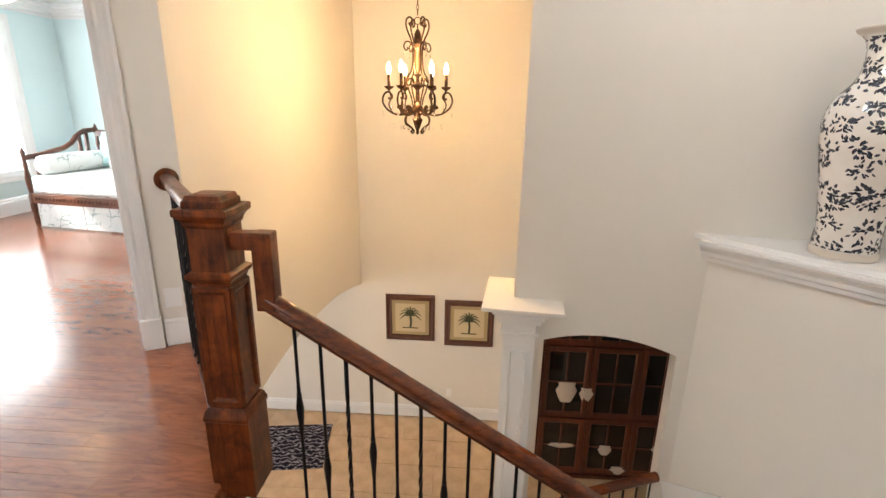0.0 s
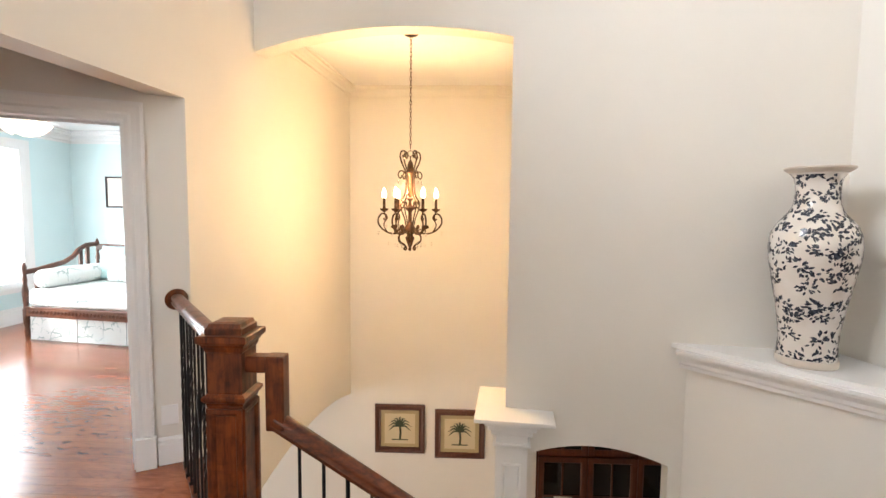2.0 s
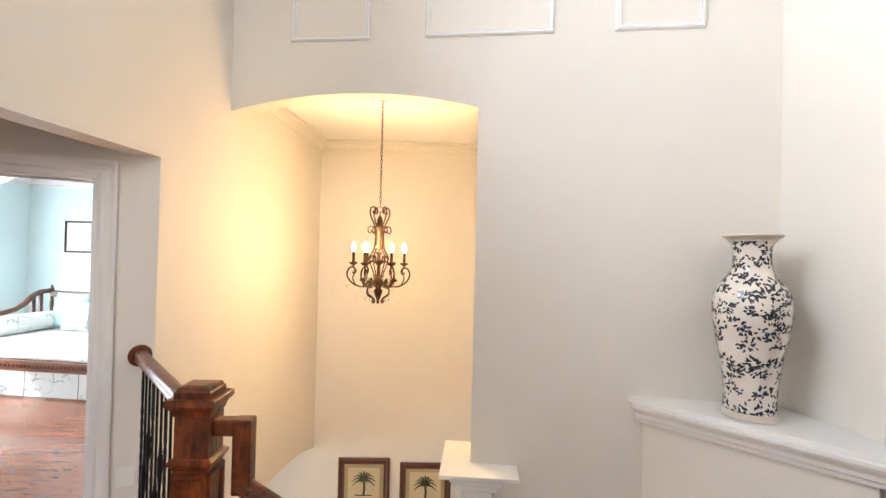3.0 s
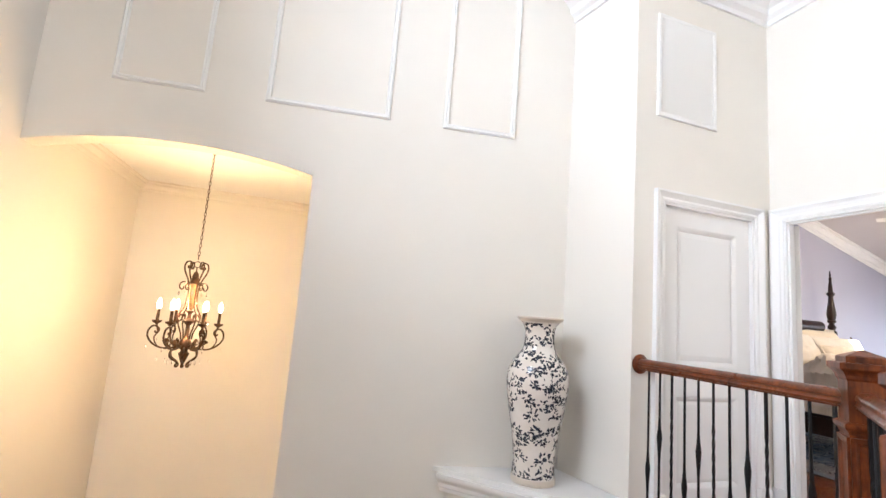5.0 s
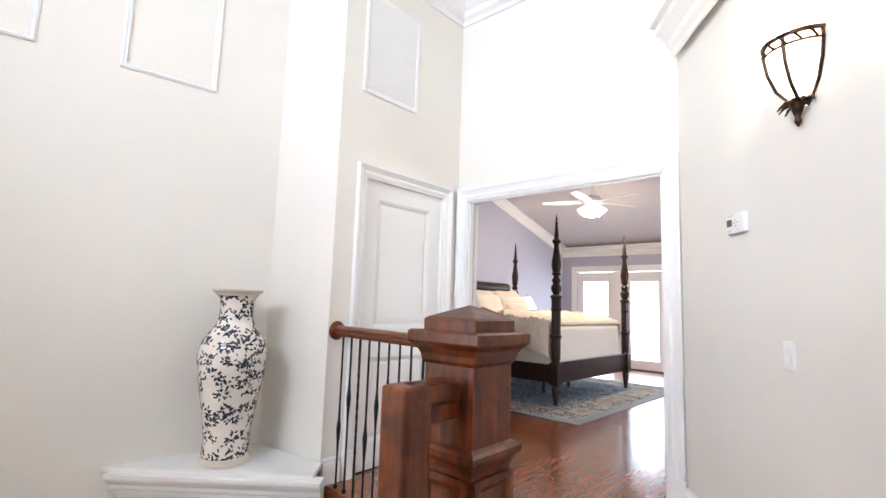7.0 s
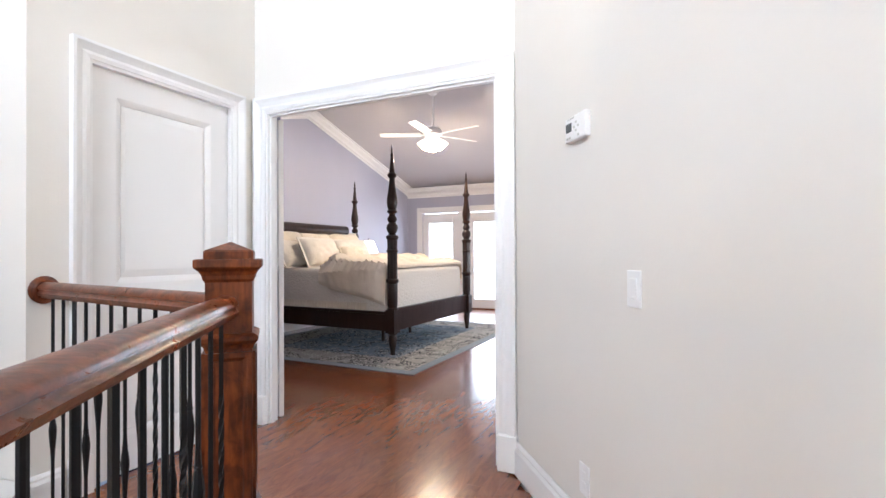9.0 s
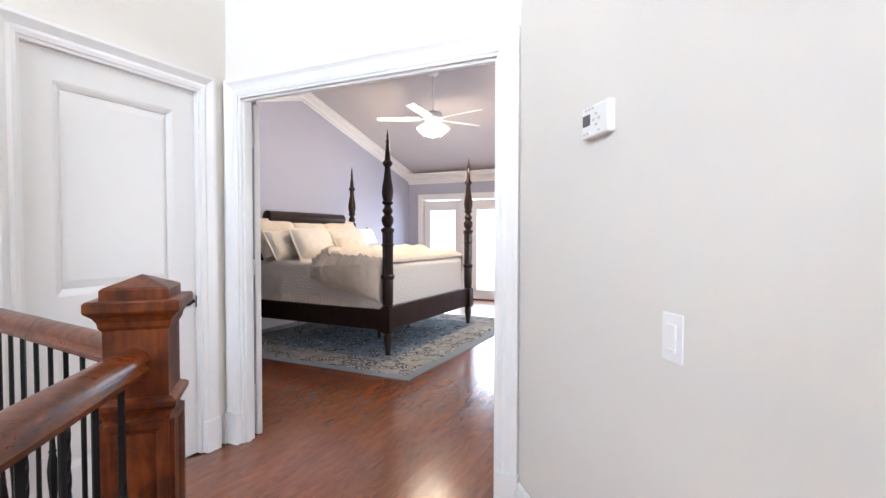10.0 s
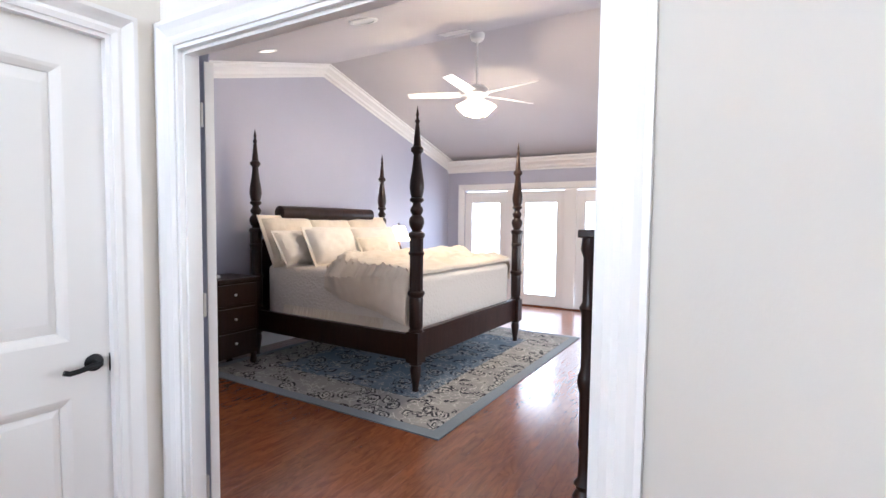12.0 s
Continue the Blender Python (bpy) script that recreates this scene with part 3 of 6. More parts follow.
tagged(obj("trim_stair_skirt", bm, TRIM), "white raking stair skirt on the slanted wall", "trim", kind="structure")

# panel mouldings on the arched wall
AD = (Vector(AR) - Vector(AL)).normalized()
AN = Vector((AD.y, -AD.x, 0)).normalized()
PM = [(0, 0), (0.0, 0.012), (-0.012, 0.022), (-0.024, 0.016), (-0.034, 0.020), (-0.04, 0.0)]
for x0, x1 in ((-0.45, 0.152), (0.565, 1.472), (1.885, 2.468)):
    p = thing("wall_panel_moulding", (0, 0, 0), "white rectangular panel moulding on the cream wall", "moulding", "panel mouldings", "structure")
    c = [(x, 3.589 - 0.1645 * x, z) for x, z in ((x0, 3.18), (x1, 3.18), (x1, 4.95), (x0, 4.95))]
    bm = bmesh.new()
    sweep(bm, c, [(-a, b) for a, b in PM], AN, True)
    part("moulding", bm, TRIM, p)


def casing(name, origin, d, w, h, z, prof_w=0.095, label="white moulded door casing", plinth=True, dp=0.15):
    """Casing round an opening w wide and h high, that starts at origin and runs along d; faces to the right of d."""
    d = Vector((d[0], d[1], 0)).normalized()
    n = Vector((d.y, -d.x, 0))
    o = Vector((origin[0], origin[1], z))
    prof = [(0.0, 0.0), (0.0, 0.014), (0.02, 0.020), (0.035, 0.014), (prof_w - 0.035, 0.022), (prof_w - 0.015, 0.034), (prof_w, 0.034), (prof_w, 0.0)]
    pts = [o, o + Vector((0, 0, h)), o + d * w + Vector((0, 0, h)), o + d * w]
    bm = bmesh.new()
    sweep(bm, pts, [(a, b) for a, b in prof], n)
    c = tagged(obj(name, bm, TRIM), label, "trim", kind="structure")
    if plinth:
        for s in (-prof_w - 0.008, w - 0.005):
            bm = bmesh.new()
            a = o + d * s
            t = bmesh.new()
            rbox(t, (0, 0, 0), (prof_w + 0.013, 0.045, 0.19), 0.005)
            add(bm, t, Matrix.Translation(a) @ Matrix(((d.x, n.x, 0, 0), (d.y, n.y, 0, 0), (0, 0, 1, 0), (0, 0, 0, 1))))
            part("plinth_block", bm, TRIM, c)
    # jamb lining
    bm = bmesh.new()
    for s0, s1, z0, z1 in ((-0.001, 0.016, 0, h), (w - 0.016, w + 0.001, 0, h), (0.016, w - 0.016, h - 0.016, h + 0.001)):
        t = bmesh.new()
        box(t, (s0, -dp, z0), (s1, 0.006, z1))
        add(bm, t, Matrix.Translation(o) @ Matrix(((d.x, n.x, 0, 0), (d.y, n.y, 0, 0), (0, 0, 1, 0), (0, 0, 0, 1))))
    part("jamb", bm, TRIM, c)
    bm = bmesh.new()
    for s0, s1, z0, z1 in ((0.016, 0.03, 0, h - 0.016), (w - 0.03, w - 0.016, 0, h - 0.016), (0.016, w - 0.016, h - 0.03, h - 0.016)):
        t = bmesh.new()
        box(t, (s0, 0.04 - dp, z0), (s1, 0.07 - dp, z1))
        add(bm, t, Matrix.Translation(o) @ Matrix(((d.x, n.x, 0, 0), (d.y, n.y, 0, 0), (0, 0, 1, 0), (0, 0, 0, 1))))
    part("door_stop", bm, TRIM, c)
    return c


casing("trim_closet_door", (3.295, 2.45), (1, 0), 0.873, 2.13, BF, 0.085)
casing("trim_bedroom_door", (4.36, 2.345), (0, -1), 1.665, 2.132, BF, dp=0.085)
casing("trim_sitting_door", (EE[0] + DD.x * 2.0, EE[1] + DD.y * 2.0), -DD, 1.695, 2.035, AF)


def panel_door(name, w, h, label):
    """Two-panel door leaf, from x 0 to w, front towards -y."""
    d = thing(name, (0, 0, 0), label, "door", kind="structure")
    bm = bmesh.new()
    T = 0.035
    panels = [(0.13, w - 0.13, 0.19, 0.79), (0.13, w - 0.13, 1.0, h - 0.13)]
    xs, zs = [0, 0.13, w - 0.13, w], [0, 0.19, 0.79, 1.0, h - 0.13, h]
    for i in range(3):
        for j in range(5):
            if i == 1 and j in (1, 3):
                continue
            box(bm, (xs[i], 0, zs[j]), (xs[i + 1], T, zs[j + 1]))
    bmesh.ops.remove_doubles(bm, verts=bm.verts, dist=0.0005)
    part("leaf", bm, DOORP, d)
    for x0, x1, z0, z1 in panels:
        bm = bmesh.new()
        sweep(bm, [(x0, 0, z0), (x1, 0, z0), (x1, 0, z1), (x0, 0, z1)], [(0, 0.0), (0.012, -0.004), (0.03, -0.014), (0.034, -0.026), (0.0, -0.026)], (0, -1, 0), True)
        t = bmesh.new()
        stack(t, [(0.5, 0.0), (0.5, 0.004), (0.46, 0.010)])
        bmesh.ops.scale(t, vec=(x1 - x0 - 0.07, z1 - z0 - 0.07, 1), verts=t.verts)
        bmesh.ops.transform(t, matrix=Matrix.Translation(((x0 + x1) / 2, 0.022, (z0 + z1) / 2)) @ pose(0, 0, 0, 90, 0, 0), verts=t.verts)
        add(bm, t)
        box(bm, (x0, 0.020, z0), (x1, 0.030, z1))
        part("panel", bm, DOORP, d)
    return d


def hinge(parent, at):
    bm = bmesh.new()
    lathe(bm, [(0.006, -0.05), (0.007, -0.048), (0.007, 0.048), (0.006, 0.05)], 10)
    rbox(bm, (-0.018, 0.002, -0.048), (0.018, 0.005, 0.048), 0.001, 1)
    bmesh.ops.translate(bm, vec=at, verts=bm.verts)
    part("hinge", bm, STEEL, parent, "small satin metal hinge")


door = panel_door("door_closet", 0.841, 2.11, "closed white two-panel closet door with a dark lever")
door.matrix_world = pose(3.311, 2.475, BF + 0.004)
for z in (0.28, 1.08, 1.88):
    hinge(door, (-0.004, -0.002, z))
h = bmesh.new()
lathe(h, [(0.031, 0.0), (0.033, 0.004), (0.030, 0.010), (0.012, 0.013), (0.010, 0.045), (0.011, 0.05)], 20, pose(0.785, 0, 0.905, 90))
tube(h, [(0.785, -0.046, 0.905), (0.76, -0.05, 0.905), (0.72, -0.05, 0.897), (0.69, -0.048, 0.894), (0.672, -0.046, 0.901)], 0.0095, 10)
part("lever_handle", h, IRON, door, "oil-rubbed dark lever handle", True)
h = bmesh.new()
rbox(h, (0.836, -0.004, 0.86), (0.856, 0.0, 0.93), 0.002, 1)
part("latch_plate", h, IRON, door, "dark latch plate")
door = panel_door("door_bedroom", 0.80, 2.105, "white bedroom door swung right back")
door.matrix_world = pose(4.515, 2.337, BF + 0.006, 0, 0, 62)
for z in (0.28, 1.08, 1.88):
    hinge(door, (-0.012, 0.050, z))

# shelf in the corner
sh = thing("corner_shelf", (2.6, 2.8, 0.5), "white moulded corner ledge under the tall vase", "shelf", kind="structure")
bm = bmesh.new()
poly = [(2.015, 3.258), (2.865, 2.265), (3.035, 2.435), (2.945, 3.100)]
f = [bm.verts.new((x - 2.6, y - 2.8, 0.13)) for x, y in poly]
g = [bm.verts.new((x - 2.6, y - 2.8, 0.16)) for x, y in poly]
bm.faces.new(f[::-1])
bm.faces.new(g)
for i in range(4):
    bm.faces.new((f[i], f[(i + 1) % 4], g[(i + 1) % 4], g[i]))
part("top_board", bm, TRIM, sh)
bm = bmesh.new()
sd = Vector((0.85, -0.993, 0)).normalized()
sweep(bm, [(2.075 - 2.6, 3.245 - 2.8, 0), (2.925 - 2.6, 2.252 - 2.8, 0)], [(0.04, 0.0), (-0.01, 0.0), (-0.014, 0.025), (-0.03, 0.035), (-0.035, 0.06), (-0.06, 0.09), (-0.064, 0.105), (-0.075, 0.108), (-0.075, 0.129), (0.04, 0.129)], (0, 0, 1))
part("moulding", bm, TRIM, sh)

# pilaster at the foot of the arch
pl = thing("pilaster", (1.03, 3.36, GF), "white panelled pilaster with a broad square cap", "pilaster", kind="structure", rz=-6.3)
H = 0.125 - GF
bm = bmesh.new()
rbox(bm, (-0.284, -0.172, H - 0.028), (0.252, 0.447, H), 0.006)
part("cap", bm, TRIM, pl)
bm = bmesh.new()
for w, f, z0, z1 in ((0.185, -0.135, H - 0.060, H - 0.028), (0.165, -0.122, H - 0.092, H - 0.060), (0.138, -0.105, H - 0.130, H - 0.092), (0.128, -0.098, H - 0.215, H - 0.195), (0.128, -0.095, 0.0, 0.22)):
    rbox(bm, (-0.03 - w, f, z0), (-0.03 + w, 0.16, z1), 0.008)
part("neck_moulding", bm, TRIM, pl)
bm = bmesh.new()
box(bm, (-0.138, -0.08, 0.2), (0.078, 0.16, H - 0.09))
part("shaft", bm, TRIM, pl)
bm = bmesh.new()
sweep(bm, [(-0.095, -0.08, 0.4), (0.035, -0.08, 0.4), (0.035, -0.08, H - 0.33), (-0.095, -0.08, H - 0.33)], [(0, 0), (0, 0.012), (0.012, 0.016), (0.022, 0.0)], (0, -1, 0), True)
part("panel_moulding", bm, TRIM, pl)

# ---- stairs: newels, rails, balusters ----


def newel(at, rz, label, pyramid):
    n = thing("newel_post", at, label, "newel post", rz=rz)
    bm = bmesh.new()
    stack(bm, [(0.082, 0.0), (0.082, 0.33), (0.086, 0.335), (0.086, 0.35), (0.078, 0.375), (0.070, 0.385)])
    part("base_block", bm, STAIN, n)
    bm = bmesh.new()
    stack(bm, [(0.064, 0.385), (0.064, 0.876)])
    shaft = part("shaft", bm, STAIN, n)
    for a in range(4):
        bm = bmesh.new()
        sweep(bm, [(-0.046, -0.0638, 0.42), (0.046, -0.0638, 0.42), (0.046, -0.0638, 0.845), (-0.046, -0.0638, 0.845)], [(-0.018, 0), (-0.018, 0.010), (-0.004, 0.010), (0.004, 0.006), (0.010, 0.0)], (0, -1, 0), True)
        bmesh.ops.rotate(bm, cent=(0, 0, 0), matrix=Matrix.Rotation(radians(90 * a), 3, "Z"), verts=bm.verts)
        part("panel_moulding", bm, STAIN, shaft)
    bm = bmesh.new()
    stack(bm, [(0.066, 0.872), (0.070, 0.884), (0.078, 0.892), (0.081, 0.898), (0.081, 0.908), (0.074, 0.914), (0.066, 0.918)])
    part("neck_moulding", bm, STAIN, n)
    bm = bmesh.new()
    t = bmesh.new()
    stack(t, [(0.064, 0.912), (0.064, 1.075)])
    add(bm, t)
    part("upper_block", bm, STAIN, n)
    bm = bmesh.new()
    stack(bm, [(0.0645, 1.07), (0.070, 1.078), (0.072, 1.090), (0.079, 1.102), (0.090, 1.112), (0.092, 1.116), (0.092, 1.134), (0.088, 1.138)])
    part("cap_moulding", bm, STAIN, n)
    bm = bmesh.new()
    stack(bm, [(0.068, 1.136), (0.068, 1.160), (0.062, 1.165)] + ([(0.002, 1.19)] if pyramid else [(0.058, 1.178), (0.04, 1.182)]))
    part("finial_block", bm, STAIN, n)
    return n


RAILH = [(-0.034, 0.019), (-0.026, 0.021), (-0.024, 0.031), (-0.012, 0.036), (-0.007, 0.030), (0.003, 0.027), (0.007, 0.035), (0.019, 0.034), (0.028, 0.026), (0.034, 0.014)]
RAILP = [(a, -b) for a, b in RAILH] + [(0.037, 0.0)] + RAILH[::-1]


def handrail(name, pts, side, label, group):
    """Moulded rail along points in one upright plane with normal side."""
    r = thing(name, pts[0], label, "handrail", group)
    o = Vector(pts[0])
    bm = bmesh.new()
    d = (Vector(pts[-1]) - o)
    s = Vector(side)
    k = 1 if s.cross(d).z > 0 else -1
    sweep(bm, [Vector(p) - o for p in pts], [(a * k, b) for a, b in RAILP], s)
    part("rail", bm, STAINX, r, smooth=True)
    return r


def rosette(parent, at, n):
    bm = bmesh.new()
    q = Vector(n).to_track_quat("Z", "Y").to_matrix().to_4x4()
    lathe(bm, [(0.062, 0.0), (0.064, 0.008), (0.056, 0.016), (0.050, 0.020), (0.044, 0.026)], 24, Matrix.Translation(at) @ q)
    part("rosette", bm, STAIN, parent, "turned wooden rosette on the wall", True)


def baluster_mesh(kind):
    """Iron baluster 0.93 m long, foot at the origin."""
    bm = bmesh.new()
    if kind == 1:
        rings = []
        L, N = 0.93, 46
        for i in range(N + 1):
            z = L * i / N
            tw = radians(720) * min(1, max(0, (z - 0.22) / 0.5))
            rings.append([bm.verts.new((0.0085 * math.cos(tw + a), 0.0085 * math.sin(tw + a), z)) for a in (0.785, 2.356, 3.927, 5.498)])
        for p, q in zip(rings, rings[1:]):
            for j in range(4):
                bm.faces.new((p[j], p[(j + 1) % 4], q[(j + 1) % 4], q[j]))
    else:
        c = 0.36 if kind == 0 else 0.56
        prof = [(0.0065, 0.0), (0.014, 0.002), (0.014, 0.022), (0.0068, 0.026), (0.0068, c - 0.13), (0.0095, c - 0.08), (0.0145, c - 0.02), (0.0155, c), (0.012, c + 0.03), (0.0085, c + 0.05), (0.011, c + 0.055), (0.0085, c + 0.06), (0.0068, c + 0.10), (0.0068, 0.93)]
        lathe(bm, prof, 8)
    me = bpy.data.meshes.new("baluster")
    bmesh.ops.recalc_face_normals(bm, faces=bm.faces)
    bm.to_mesh(me)
    bm.free()
    me.materials.append(IRON)
    return me


BAL = [baluster_mesh(k) for k in range(3)]


def balusters(parent, a, b, n, skip=0):
    """Balusters from foot a to foot b on the rail's thing."""
    o = Vector(parent.location)
    for i in range(n):
        t = (i + 0.5) / n
        ob = new("baluster", BAL[(i + skip) % 3])
        ob.parent = parent
        ob.location = Vector(a).lerp(Vector(b), t) - o
        ob.rotation_euler = (0, 0, 0.4 * i)
        ob.scale = (1, 1, 1.05)


NA, NB, NC = (-0.245, 1.87, AF), (1.90, 0.335, BF + 0.012), (2.942, 1.082, BF + 0.006)
newel((-0.235, 1.87, AF - 0.055), 0, "dark stained square newel post with a flat stepped cap", False)
newel(NB, 0, "dark stained square newel post with a pyramid cap", True)
newel(NC, 44, "dark stained square newel post at the turn of the railing", True)
RH = 1.0
# railing of the lower hall
g = "stair railings"
ra = (EE[0] + DD.x * 0.075, EE[1] + DD.y * 0.075)
d = Vector((ra[0] - NA[0], ra[1] - NA[1], 0)).normalized()
r = handrail("level_railing", [(NA[0] + d.x * 0.06, NA[1] + d.y * 0.06, AF + RH), (ra[0] - d.x * 0.012, ra[1] - d.y * 0.012, AF + RH)], (d.y, -d.x, 0), "oak hall railing with black iron balusters", g)
rosette(r, (ra[0] - NA[0] - d.x * 0.062 + 0.0, ra[1] - NA[1] - d.y * 0.062, 0), (-d.x, -d.y, 0))
balusters(r, (NA[0] + d.x * 0.08, NA[1] + d.y * 0.08, AF), (ra[0] - d.x * 0.08, ra[1] - d.y * 0.08, AF), 11)
# landing railings
d = Vector((3.105 - NC[0], 2.44 - NC[1], 0)).normalized()
r = handrail("level_railing", [(NC[0] + d.x * 0.05, NC[1] + d.y * 0.05, BF + RH), (3.105, 2.44, BF + RH)], (d.y, -d.x, 0), "oak landing railing with black iron balusters", g)
rosette(r, (3.105 - NC[0] - d.x * 0.05, 2.446 - NC[1] - d.y * 0.05, 0), (0, -1, 0))
balusters(r, (NC[0] + d.x * 0.06, NC[1] + d.y * 0.06, BF), (3.10, 2.40, BF), 12, 1)
d = Vector((NC[0] - NB[0], NC[1] - NB[1], 0)).normalized()
r = handrail("level_railing", [(NB[0] + d.x * 0.05, NB[1] + d.y * 0.05, BF + RH), (NC[0] - d.x * 0.05, NC[1] - d.y * 0.05, BF + RH)], (d.y, -d.x, 0), "polished oak landing railing with black iron balusters", g)
balusters(r, (NB[0] + d.x * 0.06, NB[1] + d.y * 0.06, BF), (NC[0] - d.x * 0.06, NC[1] - d.y * 0.06, BF), 11)


def gooseneck(parent, o, x0, x1, top, drop, sgn):
    bm = bmesh.new()
    rbox(bm, (x0 if sgn > 0 else x1, -0.033, top - 0.036), (x1 if sgn > 0 else x0, 0.033, top + 0.034), 0.010, 3)
    rbox(bm, (min(x1, x1 + sgn * 0.068), -0.034, top - drop), (max(x1, x1 + sgn * 0.068), 0.034, top + 0.036), 0.008, 3)
    bmesh.ops.translate(bm, vec=-Vector(o), verts=bm.verts)
    part("gooseneck", bm, STAIN, parent)


# main flight railing
y = NA[1]
p0 = (-0.075, y, 0.705)
r = handrail("stair_railing", [p0, (2.2, y, 0.72 - 0.655 * 2.275)], (0, -1, 0), "oak stair railing descending from the hall", g)
o = p0
bm = bmesh.new()
rbox(bm, (NA[0] + 0.06 - o[0], -0.033, AF + RH - 0.067 - o[2]), (-0.06 - o[0], 0.033, AF + RH - 0.006 - o[2]), 0.010, 3)
rbox(bm, (-0.10 - o[0], -0.034, -0.035), (-0.03 - o[0], 0.034, AF + RH - 0.004 - o[2]), 0.008, 3)
part("gooseneck", bm, STAIN, r)
balusters(r, (-0.03, y, 0.70 - 0.93 - 0.065), (2.2, y, 0.70 - 0.93 - 0.065 - 0.655 * 2.23), 24, 2)
# short flight railing
y = NB[1]
p0 = (NB[0] - 0.178, y, BF + 0.66)
r = handrail("stair_railing", [p0, (1.30, y, BF + 0.66 - 0.655 * (NB[0] - 0.19 - 1.30))], (0, -1, 0), "short oak stair railing below the landing", g)
o = p0
bm = bmesh.new()
rbox(bm, (-0.02, -0.035, RH + 0.012 - 0.66), (0.13, 0.035, RH + 0.056 - 0.66), 0.020, 4)
rbox(bm, (-0.02, -0.026, RH - 0.018 - 0.66), (0.13, 0.026, RH + 0.016 - 0.66), 0.006, 2)
rbox(bm, (-0.035, -0.034, -0.06), (0.035, 0.034, RH + 0.056 - 0.66), 0.012, 4)
part("gooseneck", bm, STAIN, r)
balusters(r, (1.66, y, BF + 0.62 - 0.93), (1.34, y, BF + 0.62 - 0.93 - 0.21), 3)
# lower railing by the cabinet
r = thing("lower_railing", (1.25, 2.86, -1.08), "lower oak stair railing with black iron balusters", "handrail", g)
bm = bmesh.new()
pts = [(0, 0, 0), (0.10, 0.05, 0.02), (0.25, 0.10, 0.035), (0.45, 0.17, 0.045), (0.72, 0.26, 0.05)]
tube(bm, pts, 0.034, 12)
part("rail", bm, STAINX, r, smooth=True)
balusters(r, (1.28, 2.88, -2.03), (1.98, 3.12, -1.98), 7)
# hall floor edge
bm = bmesh.new()
d = Vector((EE[0] - NA[0], EE[1] - NA[1] - 0.02, 0)).normalized()
q = Matrix(((d.x, -d.y, 0, NA[0]), (d.y, d.x, 0, NA[1]), (0, 0, 1, AF), (0, 0, 0, 1)))
rbox(bm, (0.07, -0.05, -0.03), (1.28, 0.06, 0.012), 0.008, 2, q)
tagged(obj("trim_floor_edge", bm, STAINX), "dark oak nosing at the edge of the hall floor", "trim", kind="structure")
bm = bmesh.new()
rbox(bm, (0.07, 0.0, -0.29), (1.28, 0.02, -0.031), 0.004, 1, q)
tagged(obj("trim_floor_fascia", bm, TRIM), "white fascia under the hall floor edge", "trim", kind="structure")

# ---- vase ----
va = thing("vase", (2.600, 2.870, 0.662), "tall blue and white porcelain vase with blossom pattern", "vase")
bm = bmesh.new()
k = 1.115
pr = [(0.10, 0.004), (0.150, 0.0), (0.158, 0.012), (0.156, 0.05), (0.150, 0.12), (0.158, 0.22), (0.182, 0.36), (0.210, 0.50), (0.228, 0.60), (0.232, 0.67), (0.224, 0.73), (0.200, 0.785), (0.165, 0.825), (0.132, 0.86), (0.116, 0.90), (0.110, 0.95), (0.112, 1.01), (0.122, 1.045), (0.145, 1.07)]
pr = [(0.925 * r, z) for r, z in pr]
lathe(bm, pr, 48, None, False)
part("body", bm, VASE, va, "cream glazed body", True)


def vase_at(a, z, lift=0.0012):
    """Place on the vase's glaze at angle a and height z."""
    r = np.interp(z, [q[1] for q in pr[1:]], [q[0] for q in pr[1:]]) + lift
    return Vector((r * math.cos(a), r * math.sin(a), z)), r


def leaf_shape(bm, a, z, dx, dz, ln, wd):
    """A pointed petal that starts at (a, z) and points along (dx, dz) on the glaze."""
    n = math.hypot(dx, dz)
    dx, dz = dx / n, dz / n
    vs = []
    for s, w in ((0, 0.25), (0.35, 1.0), (0.7, 0.85), (1.0, 0.0), (0.7, -0.85), (0.35, -1.0), (0, -0.25)):
        ox, oz = dx * ln * s - dz * wd * w, dz * ln * s + dx * wd * w
        zz = min(1.06, max(0.045, z + oz))
        vs.append(bm.verts.new(vase_at(a + ox / vase_at(a, zz)[1], zz)[0]))
    bm.faces.new(vs)


def clump(bm, rng, a, z, s):
    """A ragged bunch of short leaves along a bent twig."""
    t = rng.uniform(0.0, 0.55) * rng.choice((-1, 1))
    for k in range(rng.randint(28, 40)):
        u, w = rng.gauss(0, 0.58), rng.gauss(0, 0.26)
        dx, dz = u * math.cos(t) - w * math.sin(t), u * math.sin(t) + w * math.cos(t)
        p = math.atan2(dz, dx) + rng.uniform(-0.9, 0.9)
        leaf_shape(bm, a + dx * s / vase_at(a, z)[1], min(1.05, max(0.05, z + dz * s)), math.cos(p), math.sin(p), rng.uniform(0.28, 0.50) * s, rng.uniform(0.075, 0.125) * s)


rng = random.Random(11)
z = 0.085
row = 0
while z < 1.05:
    r = vase_at(0, z)[1]
    n = max(5, int(2 * math.pi * r / 0.138))
    for k in range(n):
        a = 2 * math.pi * (k + 0.5 * (row % 2) + 0.26 * rng.uniform(-1, 1)) / n
        zz = z + rng.uniform(-0.026, 0.026)
        bm = bmesh.new()
        clump(bm, rng, a, zz, rng.uniform(0.050, 0.068))
        part("blossom_spray", bm, VINK, va, "inky blue blossom spray")
    z += 0.094
    row += 1
bm = bmesh.new()
lathe(bm, [(0.925 * r, z) for r, z in ((0.145, 1.07), (0.168, 1.085), (0.176, 1.094), (0.176, 1.102), (0.168, 1.104), (0.145, 1.09), (0.118, 1.05), (0.100, 1.0), (0.09, 0.9))], 48, None, False)
part("rim", bm, VBARE, va, "flared unglazed rim", True)
